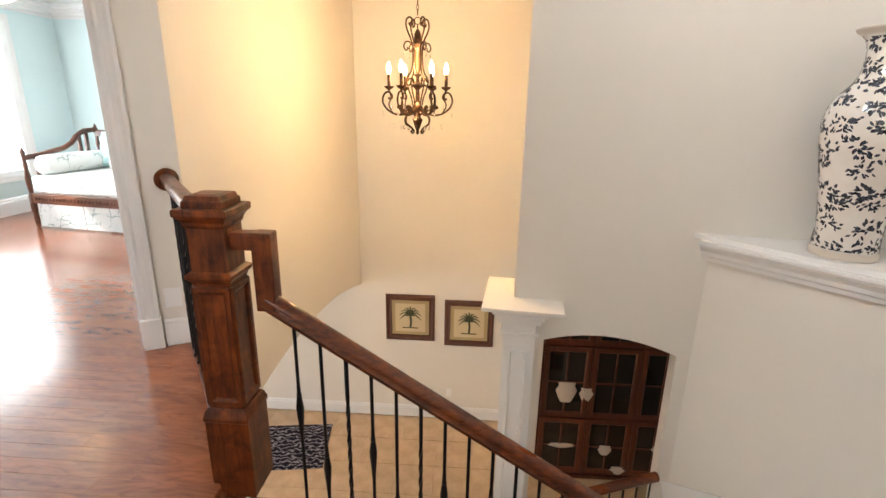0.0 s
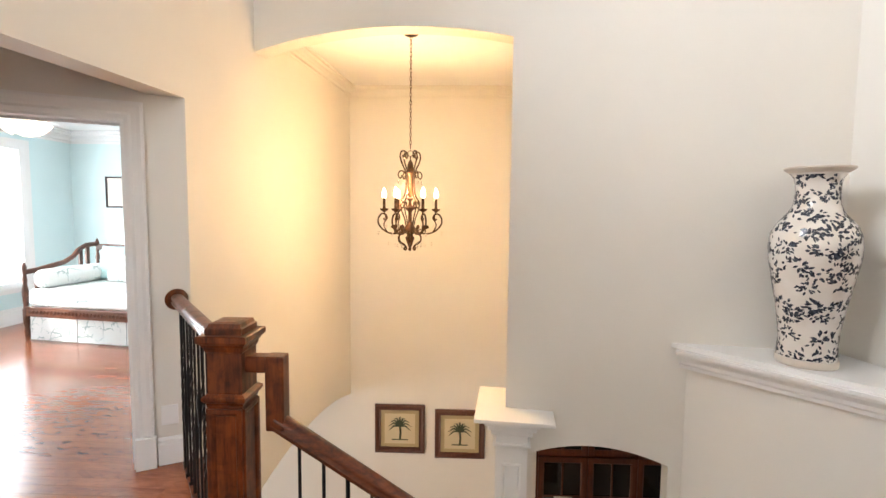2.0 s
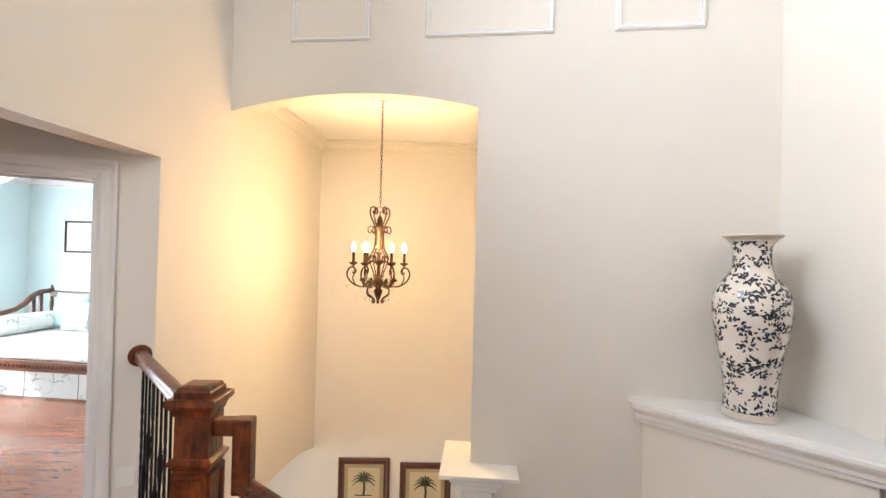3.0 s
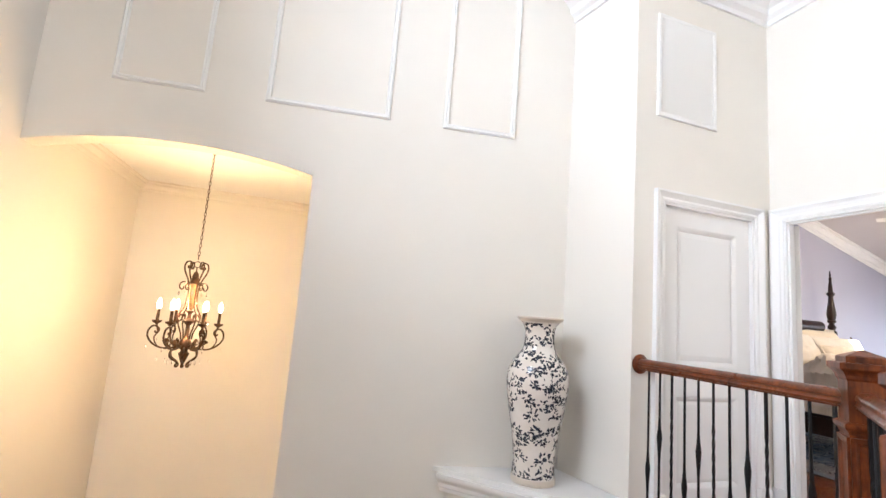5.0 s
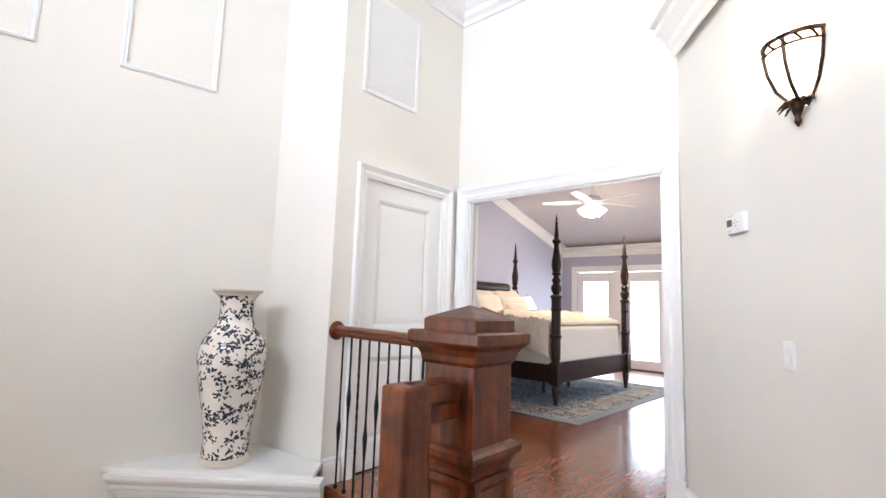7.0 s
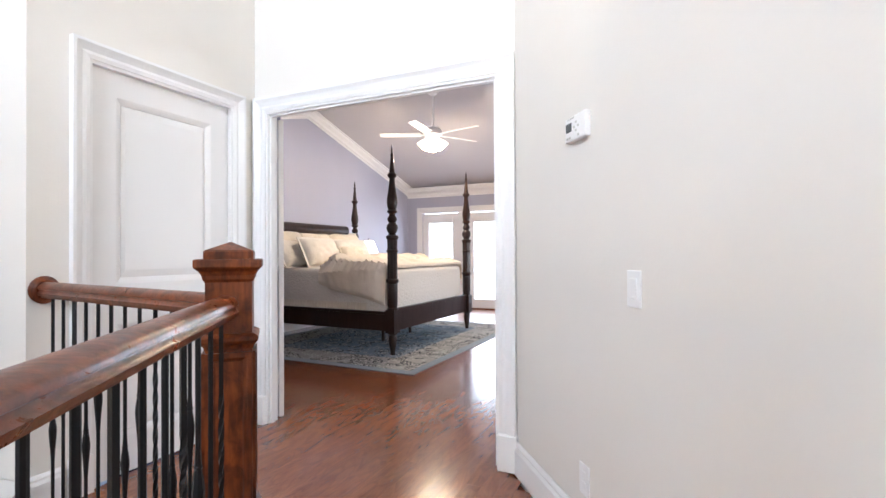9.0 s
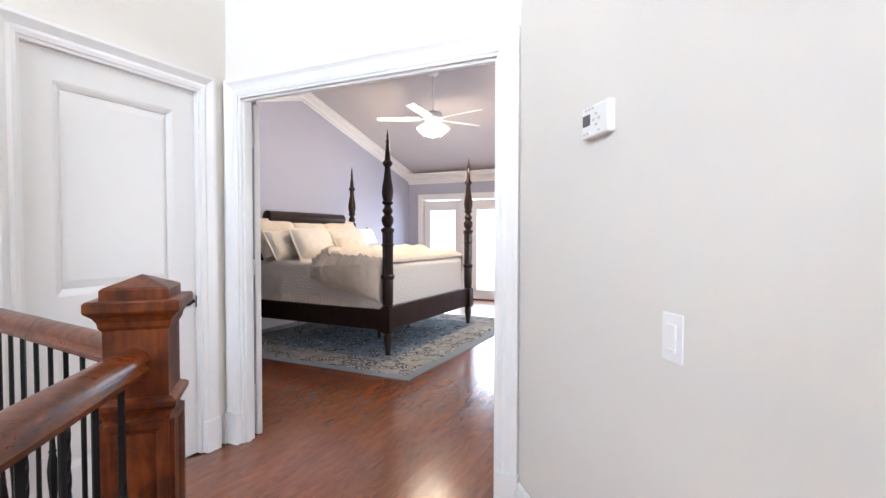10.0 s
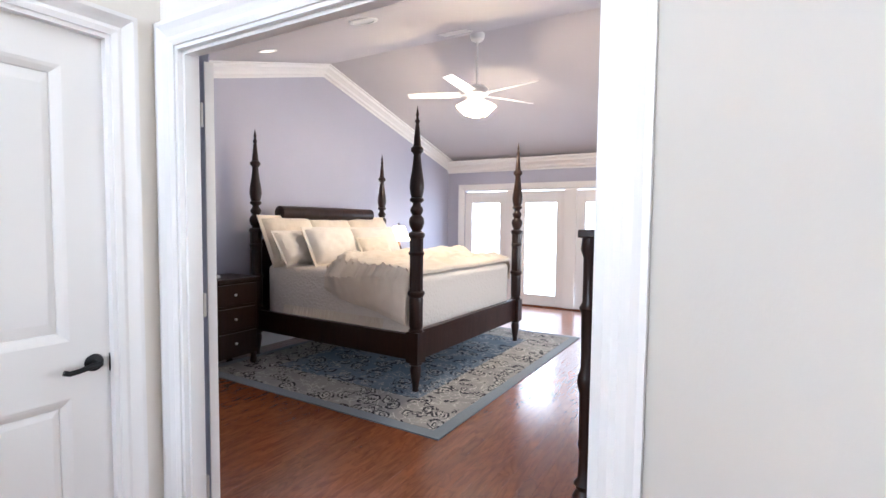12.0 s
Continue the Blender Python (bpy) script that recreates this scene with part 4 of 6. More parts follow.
bm = bmesh.new()
lathe(bm, [(0.148, 0.0), (0.150, 0.006), (0.150, 0.034), (0.1468, 0.040)], 48, None, False)
part("foot", bm, VBARE, va, "bare clay foot", True)

# ---- chandelier ----
CX, CY = 0.205, 4.135
ch = thing("chandelier", (CX, CY, 2.95), "bronze scrolled chandelier with lit candle bulbs and crystals", "chandelier")
bm = bmesh.new()
lathe(bm, [(0.0, -0.045), (0.02, -0.04), (0.05, -0.03), (0.068, -0.014), (0.07, 0.0)], 24)
part("canopy", bm, BRONZE, ch, smooth=True)
links = bmesh.new()
for i in range(28):
    z = -0.05 - i * 0.0322
    pts = [(0.008 * math.cos(a), 0.0, 0.021 * math.sin(a)) for a in (2 * math.pi * k / 10 for k in range(11))]
    t = bmesh.new()
    tube(t, pts, 0.0026, 5)
    add(links, t, Matrix.Translation((0, 0, z)) @ pose(0, 0, 0, 0, 0, 90 * (i % 2) + 20))
part("chain", links, BRONZE, ch)
CB = -1.775
bm = bmesh.new()
lathe(bm, [(r, CB + z) for r, z in ((0.003, 0.0), (0.012, 0.006), (0.016, 0.02), (0.010, 0.032), (0.018, 0.05), (0.040, 0.11), (0.044, 0.125), (0.030, 0.138), (0.026, 0.15), (0.044, 0.17), (0.052, 0.20), (0.044, 0.23), (0.026, 0.25), (0.018, 0.27), (0.016, 0.36), (0.030, 0.375), (0.050, 0.388), (0.052, 0.40), (0.030, 0.41), (0.016, 0.425), (0.014, 0.46), (0.030, 0.475), (0.030, 0.485), (0.010, 0.49))], 20)
part("stem", bm, BRONZE, ch, "turned bronze stem", True)
bm = bmesh.new()
lathe(bm, [(r, CB + z) for r, z in ((0.010, 0.49), (0.020, 0.50), (0.028, 0.55), (0.032, 0.62), (0.026, 0.68), (0.034, 0.71), (0.020, 0.72))], 10)
part("glass_column", bm, AMBER, ch, "smoky amber glass column")
bm = bmesh.new()
lathe(bm, [(r, CB + z) for r, z in ((0.040, 0.715), (0.042, 0.725), (0.030, 0.745), (0.026, 0.79), (0.016, 0.815), (0.006, 0.825), (0.005, 0.86))], 16)
part("top_bell", bm, BRONZE, ch, "bronze bell on the stem", True)
bm = bmesh.new()
tube(bm, [(0.026 * math.cos(a), 0, CB + 0.885 + 0.026 * math.sin(a)) for a in (2 * math.pi * k / 14 for k in range(15))], 0.0035, 5)
part("hanging_ring", bm, BRONZE, ch)


def bar(bm, pts, r, taper=None):
    """Iron bar through (radius, height) pairs, smoothed by a Catmull-Rom curve."""
    q = [pts[0]] + list(pts) + [pts[-1]]
    out = []
    for a, b, c, d in zip(q, q[1:], q[2:], q[3:]):
        for k in range(3):
            t = k / 3
            out.append(tuple(0.5 * (2 * b[i] + (c[i] - a[i]) * t + (2 * a[i] - 5 * b[i] + 4 * c[i] - d[i]) * t * t + (3 * b[i] - a[i] - 3 * c[i] + d[i]) * t ** 3) for i in (0, 1)))
    out.append(pts[-1])
    tube(bm, [(x, 0, CB + z) for x, z in out], r, 6, taper)


bulb_points = []
for j in range(6):
    m = pose(0, 0, 0, 0, 0, 60 * j + 4)
    rr = 0.236
    bm = bmesh.new()
    bar(bm, [(0.045, 0.19), (0.09, 0.170), (0.14, 0.160), (0.20, 0.170), (0.255, 0.205), (0.288, 0.255), (0.286, 0.305), (0.262, 0.338), (0.236, 0.340), (0.214, 0.322), (0.212, 0.296), (0.230, 0.284), (0.242, 0.300)], 0.0078)
    bar(bm, [(0.205, 0.172), (0.232, 0.215), (0.238, 0.25), (0.222, 0.285), (0.226, 0.33), (0.236, 0.362)], 0.006)
    bar(bm, [(0.06, 0.175), (0.09, 0.20), (0.12, 0.205), (0.14, 0.19), (0.135, 0.165), (0.115, 0.16), (0.108, 0.175)], 0.006)
    bmesh.ops.transform(bm, matrix=m, verts=bm.verts)
    a = part("arm", bm, BRONZE, ch, smooth=True)
    bm = bmesh.new()
    bar(bm, [(0.046, 0.17), (0.085, 0.165), (0.115, 0.135), (0.112, 0.095), (0.085, 0.072), (0.055, 0.055), (0.034, 0.028), (0.046, 0.012), (0.060, 0.024), (0.052, 0.036)], 0.0075)
    bmesh.ops.transform(bm, matrix=m @ pose(0, 0, 0, 0, 0, 30), verts=bm.verts)
    part("lower_scroll", bm, BRONZE, ch, smooth=True)
    # leaf that curls off the arm
    bm = bmesh.new()
    bar(bm, [(0.11, 0.165), (0.125, 0.205), (0.150, 0.225), (0.172, 0.215)], 0.015, lambda t: 0.25 + 1.1 * math.sin(math.pi * min(1, t * 0.95)))
    bmesh.ops.scale(bm, vec=(1, 0.45, 1), verts=bm.verts)
    bmesh.ops.transform(bm, matrix=m, verts=bm.verts)
    part("leaf", bm, BRONZE, a, smooth=True)
    for nm, prof_, mt_, lb_ in (("drip_cup", [(0.008, 0.352), (0.016, 0.362), (0.034, 0.372), (0.040, 0.385), (0.038, 0.389), (0.012, 0.382)], BRONZE, ""),
                                ("candle_sleeve", [(0.0125, 0.382), (0.0135, 0.40), (0.012, 0.485)], BRONZE, "bronze candle sleeve"),
                                ("bulb", [(0.009, 0.485), (0.017, 0.505), (0.019, 0.525), (0.013, 0.55), (0.003, 0.575)], FLAME, "glowing candle bulb")):
        bm = bmesh.new()
        lathe(bm, [(r, CB + z) for r, z in prof_], 12)
        bmesh.ops.transform(bm, matrix=m @ Matrix.Translation((rr, 0, 0)), verts=bm.verts)
        part(nm, bm, mt_, a, lb_, True)
    bulb_points.append(m @ Vector((rr, 0, CB + 0.53)))
    for x, z in ((0.288, 0.20), (0.20, 0.10), (0.135, 0.09), (0.215, 0.255)):
        t = bmesh.new()
        lathe(t, [(0.001, -0.024), (0.008, -0.008), (0.005, 0.008), (0.001, 0.016)], 6, m @ Matrix.Translation((x, 0, CB + z - 0.03)))
        part("crystal_drop", t, CRYSTAL, a, "hanging crystal drop")
for j in range(4):
    m = pose(0, 0, 0, 0, 0, 90 * j + 38)
    bm = bmesh.new()
    bar(bm, [(0.092, 0.425), (0.078, 0.45), (0.062, 0.44), (0.066, 0.408), (0.088, 0.395), (0.102, 0.42), (0.094, 0.455), (0.062, 0.50), (0.046, 0.57), (0.044, 0.66), (0.060, 0.74), (0.092, 0.80), (0.108, 0.85), (0.098, 0.893), (0.068, 0.905), (0.046, 0.882), (0.052, 0.85), (0.074, 0.848), (0.078, 0.868)], 0.0072)
    bar(bm, [(0.050, 0.70), (0.080, 0.725), (0.112, 0.72), (0.128, 0.69), (0.112, 0.662), (0.092, 0.668), (0.092, 0.688)], 0.006)
    bar(bm, [(0.10, 0.41), (0.085, 0.36), (0.055, 0.29), (0.048, 0.24)], 0.006)
    bmesh.ops.transform(bm, matrix=m, verts=bm.verts)
    part("scroll", bm, BRONZE, ch, smooth=True)
    t = bmesh.new()
    lathe(t, [(0.001, -0.024), (0.008, -0.008), (0.005, 0.008), (0.001, 0.016)], 6, m @ Matrix.Translation((0.125, 0, CB + 0.63)))
    part("crystal_drop", t, CRYSTAL, ch, "hanging crystal drop")
# true height of the hanging frame: 0.83 m
fit_size = Matrix.Translation((0, 0, CB - 0.012)) @ Matrix.Scale(0.915, 4) @ Matrix.Translation((0, 0, -CB))
for ob in ch.children_recursive:
    if not ob.name.startswith(("canopy", "chain")):
        ob.data.transform(fit_size)
bulb_points = [fit_size @ v for v in bulb_points]
for v in bulb_points:
    lamp("chandelier_bulb", "POINT", Matrix.Translation(v + Vector((CX, CY, 2.95))), 46.0, (1.0, 0.62, 0.29), 0.02)

# ---- pictures ----


def palm_picture(at):
    p = thing("picture", at, "palm tree print in a dark bronze and wood frame", "picture", "palm pictures")
    S = 0.31
    bm = bmesh.new()
    sweep(bm, [(-S, 0, -S), (S, 0, -S), (S, 0, S), (-S, 0, S)], [(0, 0), (0, 0.02), (0.02, 0.032), (0.05, 0.020), (0.07, 0.026), (0.075, 0.0)], (0, -1, 0), True)
    part("frame", bm, CABW, p, "dark carved frame")
    bm = bmesh.new()
    box(bm, (-S + 0.05, -0.008, -S + 0.05), (S - 0.05, -0.001, S - 0.05))
    part("mat_board", bm, PARCH, p, "olive mottled border")
    bm = bmesh.new()
    box(bm, (-0.19, -0.014, -0.19), (0.19, -0.0085, 0.19))
    part("print", bm, PARCH2, p, "pale parchment print")
    bm = bmesh.new()
    tube(bm, [(0.0, -0.017, -0.10), (0.006, -0.017, -0.04), (0.0, -0.017, 0.03)], 0.009, 6)
    for k in range(9):
        a = radians(-20 + 27.5 * k)
        tip = Vector((0.10 * math.cos(a), -0.017, 0.03 + 0.085 * math.sin(a) - 0.02 * abs(math.cos(a))))
        mid = Vector((0.055 * math.cos(a), -0.017, 0.045 + 0.06 * math.sin(a)))
        tube(bm, [(0, -0.017, 0.03), mid, tip], 0.011, 5, lambda t: 1.0 - 0.8 * t)
    box(bm, (-0.07, -0.0165, -0.108), (0.07, -0.0142, -0.098))
    for v in bm.verts:
        v.co.x, v.co.z = v.co.x * 1.45, v.co.z * 1.35
    part("palm_drawing", bm, INKG, p, "dark green palm")
    return p


palm_picture((-0.085, 5.895, -1.20))
palm_picture((0.66, 5.895, -1.25))

# doormat
mt = thing("doormat", (-1.48, 5.15, GF), "black doormat with pale scrollwork on the tile", "doormat", rz=8)
bm = bmesh.new()
rbox(bm, (-0.46, -0.40, 0.0), (0.46, 0.40, 0.014), 0.006)
part("pile", bm, MAT, mt)

# ---- built-in cabinet below ----
cb = thing("display_cabinet", (1.42, 4.88, GF), "dark cherry display cabinet with glazed doors and china", "cabinet")
CWD, CHT = 2.1, 2.62
bm = bmesh.new()
box(bm, (0, 0.03, 0), (CWD, 0.45, 0.04))
box(bm, (0, 0.41, 0), (CWD, 0.45, CHT))
box(bm, (0, 0.03, 0), (0.04, 0.45, CHT))
box(bm, (CWD - 0.04, 0.03, 0), (CWD, 0.45, CHT))
box(bm, (0, 0.03, CHT - 0.05), (CWD, 0.45, CHT))
part("carcass", bm, CABW, cb)
for i in range(4):
    for j, (z0, z1) in enumerate(((0.10, 0.80), (0.82, 1.66), (1.68, 2.58))):
        x0, x1 = 0.04 + 0.505 * i, 0.04 + 0.505 * (i + 1) - 0.01
        bm = bmesh.new()
        sweep(bm, [(x0, 0.02, z0), (x1, 0.02, z0), (x1, 0.02, z1), (x0, 0.02, z1)], [(0, 0), (0, 0.02), (0.05, 0.022), (0.062, 0.012), (0.062, 0.0)], (0, -1, 0), True)
        box(bm, ((x0 + x1) / 2 - 0.009, 0.004, z0), ((x0 + x1) / 2 + 0.009, 0.018, z1))
        box(bm, (x0, 0.005, (z0 + z1) / 2 - 0.009), (x1, 0.017, (z0 + z1) / 2 + 0.009))
        dr = part("door", bm, CABW, cb)
        # opaque pane whose near-black colour stands for the cabinet's shaded inside
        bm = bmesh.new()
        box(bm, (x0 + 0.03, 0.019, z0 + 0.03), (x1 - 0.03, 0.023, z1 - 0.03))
        part("glass_pane", bm, DIMPANE, dr, "opaque reflective pane, near-black for the shaded inside")
# china sits proud of the panes, in darker clay to look behind glass
for k, (x, z, r, hgt) in enumerate(((0.30, 1.10, 0.12, 0.24), (0.52, 1.12, 0.09, 0.16), (1.22, 1.95, 0.06, 0.26), (0.78, 0.45, 0.08, 0.12), (1.40, 0.50, 0.14, 0.10), (0.95, 0.2, 0.10, 0.10), (0.30, 0.52, 0.16, 0.05))):
    c = thing("china_piece", (1.42 + x, 4.905 - 0.02, GF + z - 0.10), "pale china piece on a cabinet shelf", "china", "china in the cabinet")
    bm = bmesh.new()
    lathe(bm, [(r * 0.4, 0), (r * 0.5, 0.01), (r * 0.7, hgt * 0.25), (r * 0.95, hgt * 0.6), (r * 0.7, hgt * 0.85), (r * 0.8, hgt)], 18)
    bmesh.ops.scale(bm, vec=(1, 0.12, 1), verts=bm.verts)
    part("bowl", bm, VBARE, c, smooth=True)

# ---- bedroom ----


def bed_post_profile():
    return [(0.022, 0.0), (0.030, 0.01), (0.026, 0.04), (0.040, 0.13), (0.048, 0.20), (0.040, 0.235), (0.056, 0.25), (0.056, 0.265)]


BX0, BX1, BY0, BY1 = 6.60, 8.70, 2.63, 4.71
bed = thing("four_poster_bed", ((BX0 + BX1) / 2, (BY0 + BY1) / 2, BF), "dark espresso four-poster bed with tall turned posts", "bed", rz=-1.6)
HW, HL = (BX1 - BX0) / 2, (BY1 - BY0) / 2
up = [(0.058, 0.52), (0.062, 0.535), (0.050, 0.55), (0.058, 0.57), (0.061, 0.80), (0.056, 0.815), (0.066, 0.83), (0.073, 0.845), (0.072, 0.862), (0.058, 0.875), (0.058, 1.165), (0.066, 1.178), (0.068, 1.192), (0.058, 1.205), (0.060, 1.31),
      (0.070, 1.325), (0.072, 1.342), (0.068, 1.356), (0.044, 1.368), (0.040, 1.378), (0.056, 1.405), (0.066, 1.44), (0.062, 1.475), (0.044, 1.497), (0.038, 1.505), (0.050, 1.525), (0.056, 1.545), (0.050, 1.565),
      (0.036, 1.582), (0.034, 1.602), (0.052, 1.615), (0.060, 1.626), (0.058, 1.640), (0.046, 1.650), (0.054, 1.68), (0.062, 1.73), (0.058, 1.79), (0.044, 1.87), (0.034, 1.95), (0.030, 2.00), (0.036, 2.012), (0.050, 2.026), (0.054, 2.044),
      (0.048, 2.06), (0.034, 2.072), (0.031, 2.09), (0.025, 2.16), (0.016, 2.245), (0.013, 2.255), (0.021, 2.268), (0.021, 2.282), (0.011, 2.295), (0.010, 2.318), (0.016, 2.33), (0.010, 2.345), (0.004, 2.385), (0.001, 2.40)]
for sx in (-1, 1):
    for sy in (-1, 1):
        bm = bmesh.new()
        lathe(bm, bed_post_profile(), 20)
        stack(bm, [(0.056, 0.262), (0.060, 0.27), (0.060, 0.515), (0.056, 0.523)])
        seg = 20
        rings = []
        for r, z in up:
            reed = 0.0045 if 0.57 < z < 0.81 or 0.87 < z < 1.17 or 1.2 < z < 1.315 else 0.0
            rings.append([bm.verts.new(((r - (reed if i % 2 else 0)) * math.cos(2 * math.pi * i / seg), (r - (reed if i % 2 else 0)) * math.sin(2 * math.pi * i / seg), z)) for i in range(seg)])
        for p, q in zip(rings, rings[1:]):
            for i in range(seg):
                bm.faces.new((p[i], p[(i + 1) % seg], q[(i + 1) % seg], q[i]))
        bmesh.ops.translate(bm, vec=(sx * HW, sy * HL, 0), verts=bm.verts)
        part("bed_post", bm, EBONY, bed, smooth=True)
for sx in (-1, 1):
    bm = bmesh.new()
    rbox(bm, (sx * HW - 0.022, -HL + 0.05, 0.275), (sx * HW + 0.022, HL - 0.05, 0.49), 0.008)
    rbox(bm, (sx * HW - 0.028, -HL + 0.05, 0.465), (sx * HW + 0.028, HL - 0.05, 0.495), 0.006)
    part("side_rail", bm, EBONY, bed)
bm = bmesh.new()
rbox(bm, (-HW + 0.05, -HL - 0.022, 0.275), (HW - 0.05, -HL + 0.022, 0.52), 0.008)
rbox(bm, (-HW + 0.05, -HL - 0.028, 0.50), (HW - 0.05, -HL + 0.028, 0.53), 0.006)
part("foot_rail", bm, EBONY, bed)
bm = bmesh.new()
prism(bm, [(-HW + 0.05, 0.4), (HW - 0.05, 0.4), (HW - 0.05, 1.22), (HW - 0.16, 1.28), (HW - 0.26, 1.46), (HW - 0.30, 1.50), (-HW + 0.30, 1.50), (-HW + 0.26, 1.46), (-HW + 0.16, 1.28), (-HW + 0.05, 1.22)], (0, HL - 0.02), (1, 0), (0, 1), 0.04)
part("headboard", bm, EBONY, bed)
bm = bmesh.new()
lathe(bm, [(0.035, -0.78), (0.062, -0.775), (0.080, -0.76), (0.080, 0.76), (0.062, 0.775), (0.035, 0.78)], 20, Matrix.Translation((0, HL - 0.02, 1.53)) @ pose(0, 0, 0, 0, 90, 0))
part("headboard_roll", bm, EBONY, bed, "polished rolled headboard top", True)
for x in (-0.35, 0.35):
    bm = bmesh.new()
    lathe(bm, [(0.022, 0.012), (0.022, 0.28)], 10, Matrix.Translation((x, -0.45, 0)))
    part("centre_leg", bm, EBONY, bed)


def wrinkle(p, s, a):
    return a * (noise.noise(Vector(p) * s) + 0.5 * noise.noise(Vector(p) * s * 2.3))


def soft_block(bm, a, b, r, n=(26, 26, 8), amp=0.006, sc=5.0):
    """Padded block with soft edges and slight wrinkles."""
    t = bmesh.new()
    box(t, a, b)
    bmesh.ops.bevel(t, geom=t.edges[:], offset=r, segments=4, affect="EDGES", profile=0.5)
    bmesh.ops.subdivide_edges(t, edges=[e for e in t.edges if e.calc_length() > 0.15], cuts=14, use_grid_fill=True)
    for v in t.verts:
        k = wrinkle(v.co, sc, amp)
        v.co += Vector((k * 0.4, k * 0.4, k))
    add(bm, t)


X0, Y0 = (BX0 + BX1) / 2, (BY0 + BY1) / 2
ms = thing("mattress", (X0, Y0, BF + 0.42), "high mattress under an ivory quilted coverlet", "mattress", rz=-1.6)
bm = bmesh.new()
soft_block(bm, (-HW + 0.07, -HL + 0.06, 0.0), (HW - 0.07, HL - 0.08, 0.555), 0.06)
part("coverlet", bm, QUILT, ms, "quilted cotton coverlet", True)
bm = bmesh.new()
per = []
for i in range(161):
    t = i / 160
    y = -HL + 0.4 + t * (2 * HL - 0.75)
    w = 0.010 * math.sin(i * 1.9) + 0.006 * math.sin(i * 0.83)
    per.append((-HW + 0.055 + w, y))
lo = [bm.verts.new((x - 0.008, y, 0.055 + 0.006 * math.sin(i * 0.7))) for i, (x, y) in enumerate(per)]
hi = [bm.verts.new((-HW + 0.067, y, 0.155)) for x, y in per]
for i in range(160):
    bm.faces.new((lo[i], lo[i + 1], hi[i + 1], hi[i]))
part("ruffle", bm, LINEN, ms, "gathered ivory ruffle", True)


def drape(u, left, right, foot, v):
    """Place on the made bed for u metres across and v metres from the foot, falling over the edges."""
    hx, top = HW - 0.06, 0.575
    if u < -hx:
        x, z = -hx - 0.035 - 0.03 * min(1, (-hx - u) / 0.3), top - (-hx - u)
    elif u > hx:
        x, z = hx + 0.035, top - (u - hx)
    else:
        x, z = u, top
    y = -HL + 0.05 + v
    if v < 0:
        y, z = -HL + 0.035, z + v
    return Vector((x, y, z))


dv = thing("duvet", (X0, Y0, BF + 0.42), "rumpled ivory duvet folded over the foot of the bed", "duvet", rz=-1.6)
bm = bmesh.new()
NU, NV = 120, 70
grid = []
for i in range(NU + 1):
    row = []
    for j in range(NV + 1):
        s, t = i / NU, j / NV
        over = 0.37 - 0.27 * t
        u = -HW - over + s * (2 * HW + 0.14 + over)
        v = 0.03 + t * (0.98 - 0.22 * s + 0.05 * math.sin(7 * s))
        p = drape(u, 0, 0, 0, v)
        edge = min(1.0, 7 * min(t, 1 - t)) * min(1.0, 9 * min(s, 1 - s))
        puff = 0.055 * edge ** 0.5 + 0.075 * math.exp(-((t - 0.82) / 0.16) ** 2) * edge + 0.02
        n = Vector((-1, 0, 0.15)) if u < -HW + 0.02 else (Vector((1, 0, 0.15)) if u > HW - 0.02 else Vector((0, 0, 1)))
        fold = wrinkle((u * 1.2, v * 2.6, 3.1), 2.6, 0.032) + wrinkle((u * 3 + v, v * 5, 0.3), 2.4, 0.016) + 0.010 * (1 - abs(noise.noise(Vector((u * 3.2 - v * 1.6, v * 7.5, 5.0))))) ** 4
        p += n.normalized() * (puff + fold * (0.3 + 0.7 * edge))
        if u < -HW + 0.05:
            p.z += 0.025 * math.sin(v * 4 + 1.0)
            p.x -= 0.014 * (1 + math.sin(v * 11))
        row.append(bm.verts.new(p))
    grid.append(row)
for i in range(NU):
    for j in range(NV):
        bm.faces.new((grid[i][j], grid[i + 1][j], grid[i + 1][j + 1], grid[i][j + 1]))
r = bmesh.ops.duplicate(bm, geom=bm.verts[:] + bm.edges[:] + bm.faces[:])
for v in [g for g in r["geom"] if isinstance(g, bmesh.types.BMVert)]:
    v.co = v.co + Vector((0.02 if v.co.x < -HW else 0, 0, -0.03))
bmesh.ops.bridge_loops(bm, edges=[e for e in bm.edges if e.is_boundary])
part("cover", bm, LINEN, dv, smooth=True)


